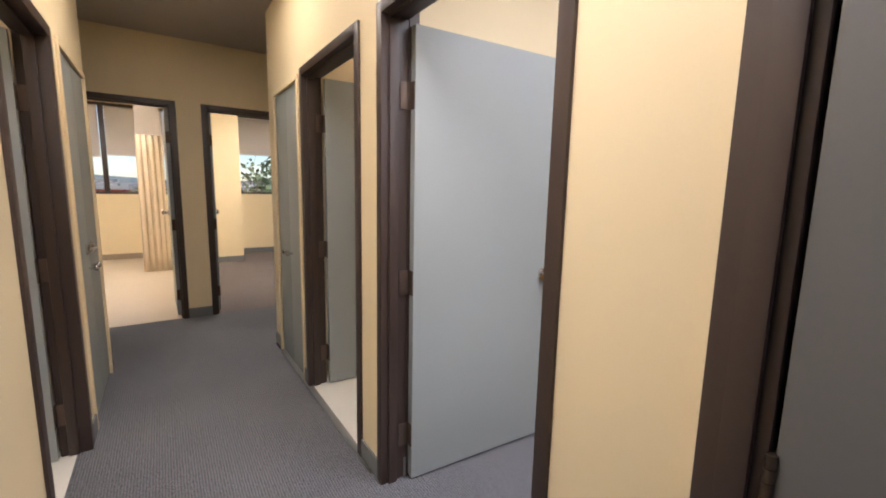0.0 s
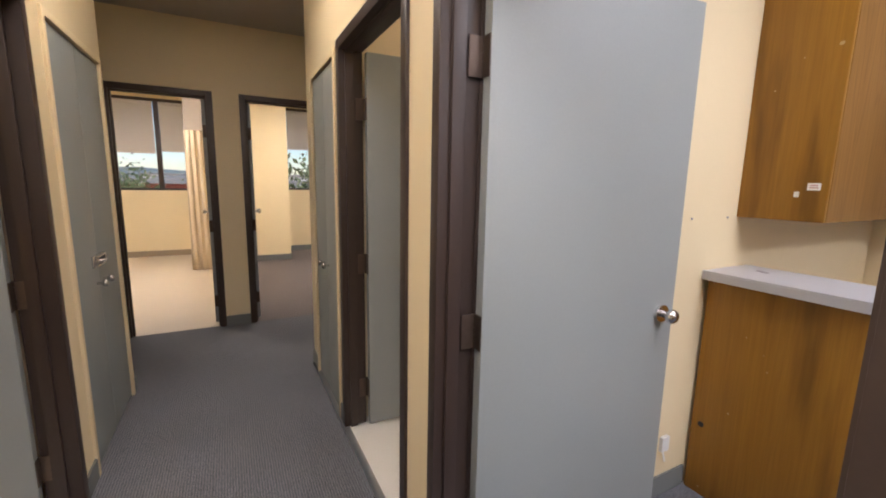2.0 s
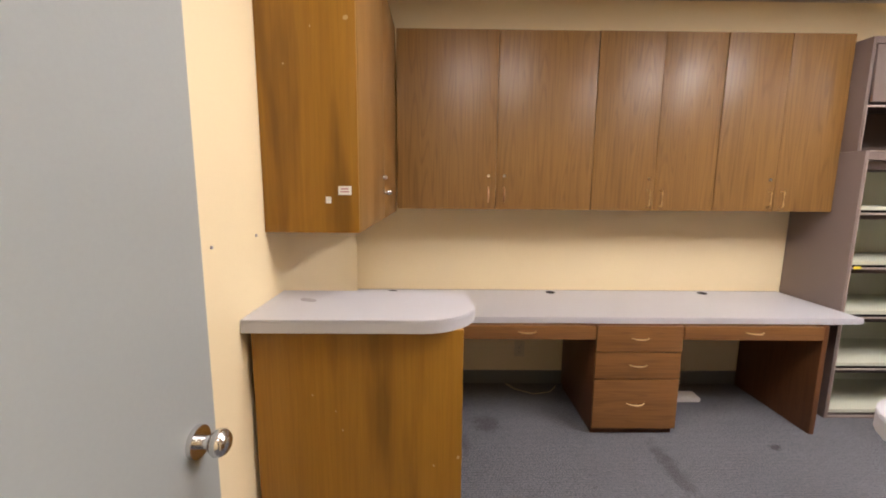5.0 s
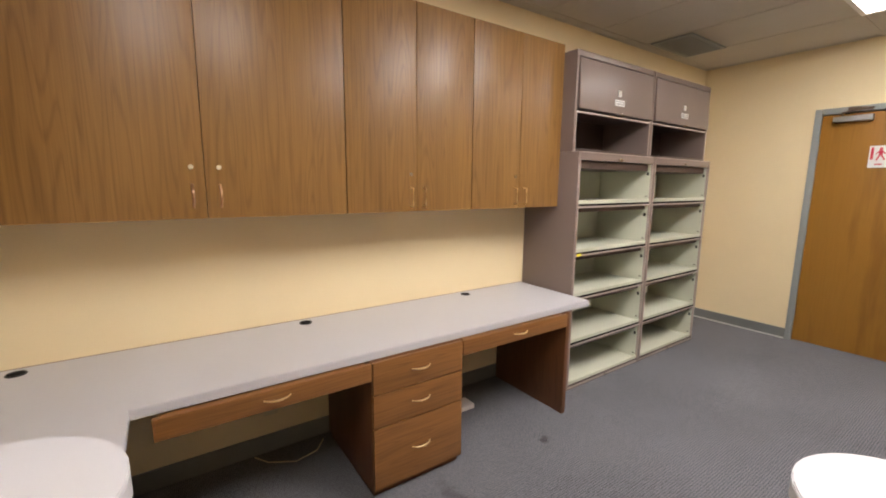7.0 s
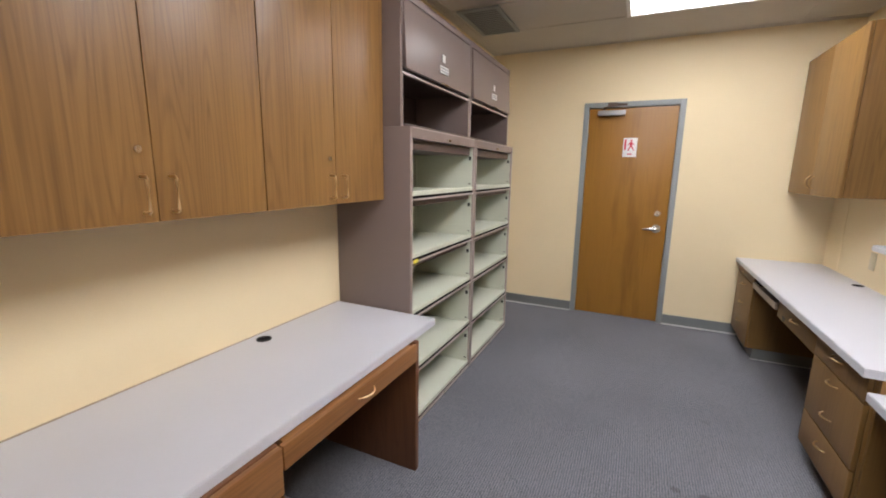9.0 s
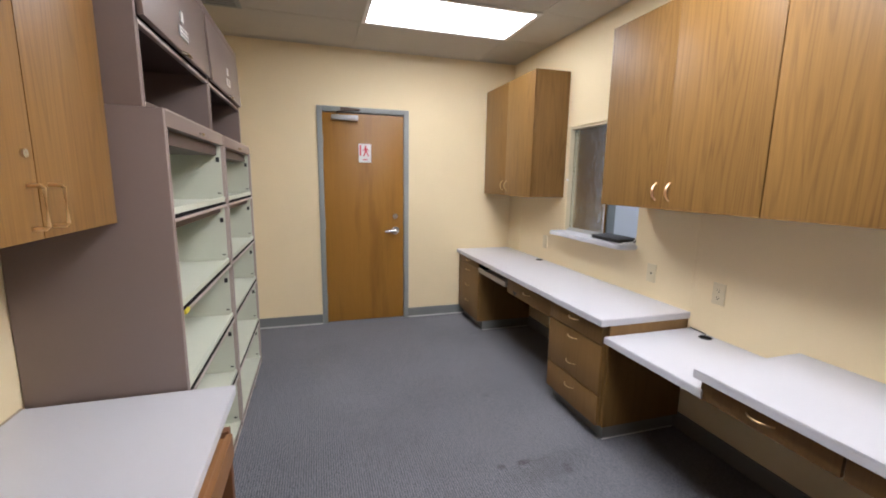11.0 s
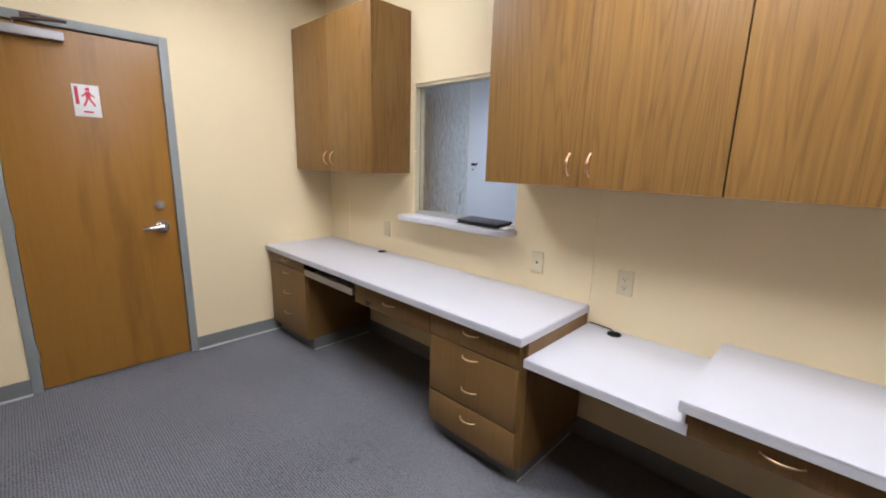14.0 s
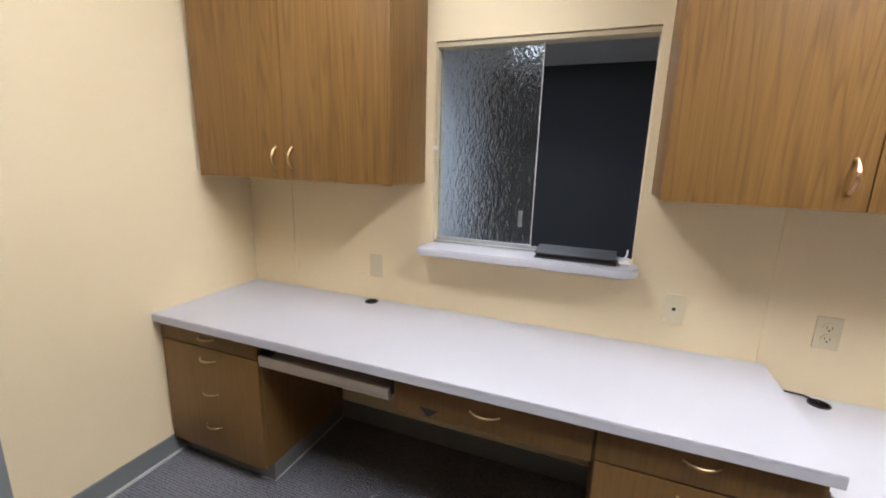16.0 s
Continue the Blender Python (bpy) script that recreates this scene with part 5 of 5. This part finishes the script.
part("mesh_top", boxes((-0.31, -0.01, 7.618, 7.620, 2.06, 2.76)), M_MESH, cu, "pale open mesh band")
part("track", boxes((-3.2, 0.1, 7.60, 7.64, 2.762, 2.80)), M_ALU, cu)

# ---- outdoors ----
M_GROUND = mat("dry_ground", (0.16, 0.15, 0.12), 0.9, vary=0.25)
M_STUCCO = mat("pale_stucco", (0.62, 0.58, 0.54), 0.9)
M_BRICKRED = mat("red_building_paint", (0.42, 0.07, 0.045), 0.8)
M_ROOF = mat("roof_grey", (0.25, 0.23, 0.22), 0.8)
M_WINDARK = mat("dark_window", (0.03, 0.035, 0.04), 0.15)
M_BARK = mat("bark", (0.075, 0.055, 0.04), 0.9, vary=0.3, bump=0.6)
M_LEAF = mat("olive_leaves", (0.10, 0.13, 0.045), 0.6, vary=0.35)
M_HILL = mat("far_hill", (0.13, 0.16, 0.16), 0.95, vary=0.2)
GZ = -4.2
gm = bmesh.new()
bmesh.ops.create_grid(gm, x_segments=4, y_segments=4, size=1500, matrix=Matrix.Translation((0, 0, GZ)))
structure("ground", gm, M_GROUND, "dry ground below the building", "ground")


def building(x, y, w, d2, h, material, label, storeys=2):
    b = thing("building", (x, y, GZ), label, "building", "")
    part("wall", boxes((x - w / 2, x + w / 2, y, y + d2, GZ, GZ + h)), material, b)
    part("roof", boxes((x - w / 2 - 0.3, x + w / 2 + 0.3, y - 0.3, y + d2 + 0.3, GZ + h, GZ + h + 0.35)), M_ROOF, b)
    for k in range(storeys):
        z = GZ + 1.0 + k * h / storeys
        for i in range(max(2, int(w / 3))):
            wx = x - w / 2 + (i + 0.5) * w / max(2, int(w / 3))
            part("window", boxes((wx - 0.6, wx + 0.6, y - 0.06, y + 0.02, z, z + 1.3)), M_WINDARK, b)


building(-4.5, 36, 4.6, 8, 5.1, M_BRICKRED, "low red building with a flat roof", 1)
building(-20, 42, 14, 10, 4.6, M_STUCCO, "pale stucco building with flat roof", 1)
building(2.5, 48, 12, 9, 5.0, M_STUCCO, "pale stucco building with dark windows", 1)
building(14, 40, 10, 9, 4.7, M_STUCCO, "pale low building behind the tree", 1)
for i in range(14):
    building(-75 + i * 12 + random.uniform(-3, 3), 85 + random.uniform(0, 50), random.uniform(8, 14), 9, random.uniform(4.6, 6.6), M_STUCCO if i % 3 else M_ROOF, "distant pale low house among trees", 1)
hill = bmesh.new()
prof = [(-900 + 60 * i, 14 + 12 * noise.noise(Vector((i * 0.35, 2.0, 0)))) for i in range(31)]
lo = [hill.verts.new((x, 700, GZ - 2)) for x, h in prof]
hi = [hill.verts.new((x, 760, GZ + h)) for x, h in prof]
bk = [hill.verts.new((x, 900, GZ - 2)) for x, h in prof]
for r0, r1 in ((lo, hi), (hi, bk)):
    for i in range(30):
        hill.faces.new((r0[i], r0[i + 1], r1[i + 1], r1[i]))
structure("backdrop", hill, M_HILL, "low hazy hills on the horizon", "backdrop")


def tree(x, y, height, spread, leaves, label, seed, bare=False):
    rnd = random.Random(seed)
    t = thing("tree", (x, y, GZ), label, "tree", "")
    bm = bmesh.new()
    tips = []
    fork = height * 0.45

    def limb(p, d, length, r, depth):
        pts, rad = [p], [r]
        q = p.copy()
        for i in range(4):
            d = (d + Vector((rnd.uniform(-.3, .3), rnd.uniform(-.3, .3), rnd.uniform(-.12, .22)))).normalized()
            q = q + d * length / 4
            pts.append(q.copy())
            rad.append(r * (1 - 0.14 * (i + 1)))
        tube(bm, pts, rad, 7)
        tips.append(q)
        tips.append(pts[2])
        if depth:
            for _ in range(3):
                nd = (d + Vector((rnd.uniform(-.9, .9), rnd.uniform(-.9, .9), rnd.uniform(-.2, .7)))).normalized()
                limb(pts[rnd.choice((2, 3, 4))], nd, length * 0.68, rad[-1] * 0.75, depth - 1)
    base_p = Vector((x, y, GZ))
    tube(bm, [base_p, base_p + Vector((0.05, 0, fork * 0.5)), base_p + Vector((0.1, 0.05, fork))], [0.24, 0.2, 0.17], 10)
    for k in range(6):
        a = k * math.pi / 3 + rnd.uniform(-.3, .3)
        limb(base_p + Vector((0.1, 0.05, fork * rnd.uniform(0.85, 1))), Vector((math.cos(a), math.sin(a), rnd.uniform(0.35, 1.0))).normalized(), spread * 0.75, 0.09, 2)
    part("trunk", bm, M_BARK, t)
    verts, faces = [], []
    for k in range(leaves):
        c = rnd.choice(tips) + Vector([rnd.gauss(0, spread * 0.16) for _ in range(3)])
        s = rnd.uniform(0.07, 0.16)
        u = Vector([rnd.uniform(-1, 1) for _ in range(3)]).normalized()
        w2 = u.cross(Vector([rnd.uniform(-1, 1) for _ in range(3)])).normalized()
        i0 = len(verts)
        verts += [c - u * s, c + w2 * s * 0.5, c + u * s, c - w2 * s * 0.5]
        faces.append((i0, i0 + 1, i0 + 2, i0 + 3))
    me = bpy.data.meshes.new("crown")
    me.from_pydata([tuple(q) for q in verts], [], faces)
    me.materials.append(M_LEAF)
    cr = new("crown", me)
    cr.parent = t
    cr.location = (0, 0, 0)
    me.transform(Matrix.Translation(-Vector((x, y, GZ))))


tree(-1.35, 19.5, 6.6, 1.7, 6000, "leafy green tree outside the window", 3)
tree(-5.6, 27, 6.2, 2.2, 5000, "rounded green tree by the red building", 5)
tree(3.6, 14.5, 6.8, 2.6, 2200, "sparse tree with dark spreading limbs close to the window", 8)
tree(9, 28, 5.4, 2.4, 4000, "green tree beside the pale building", 11)
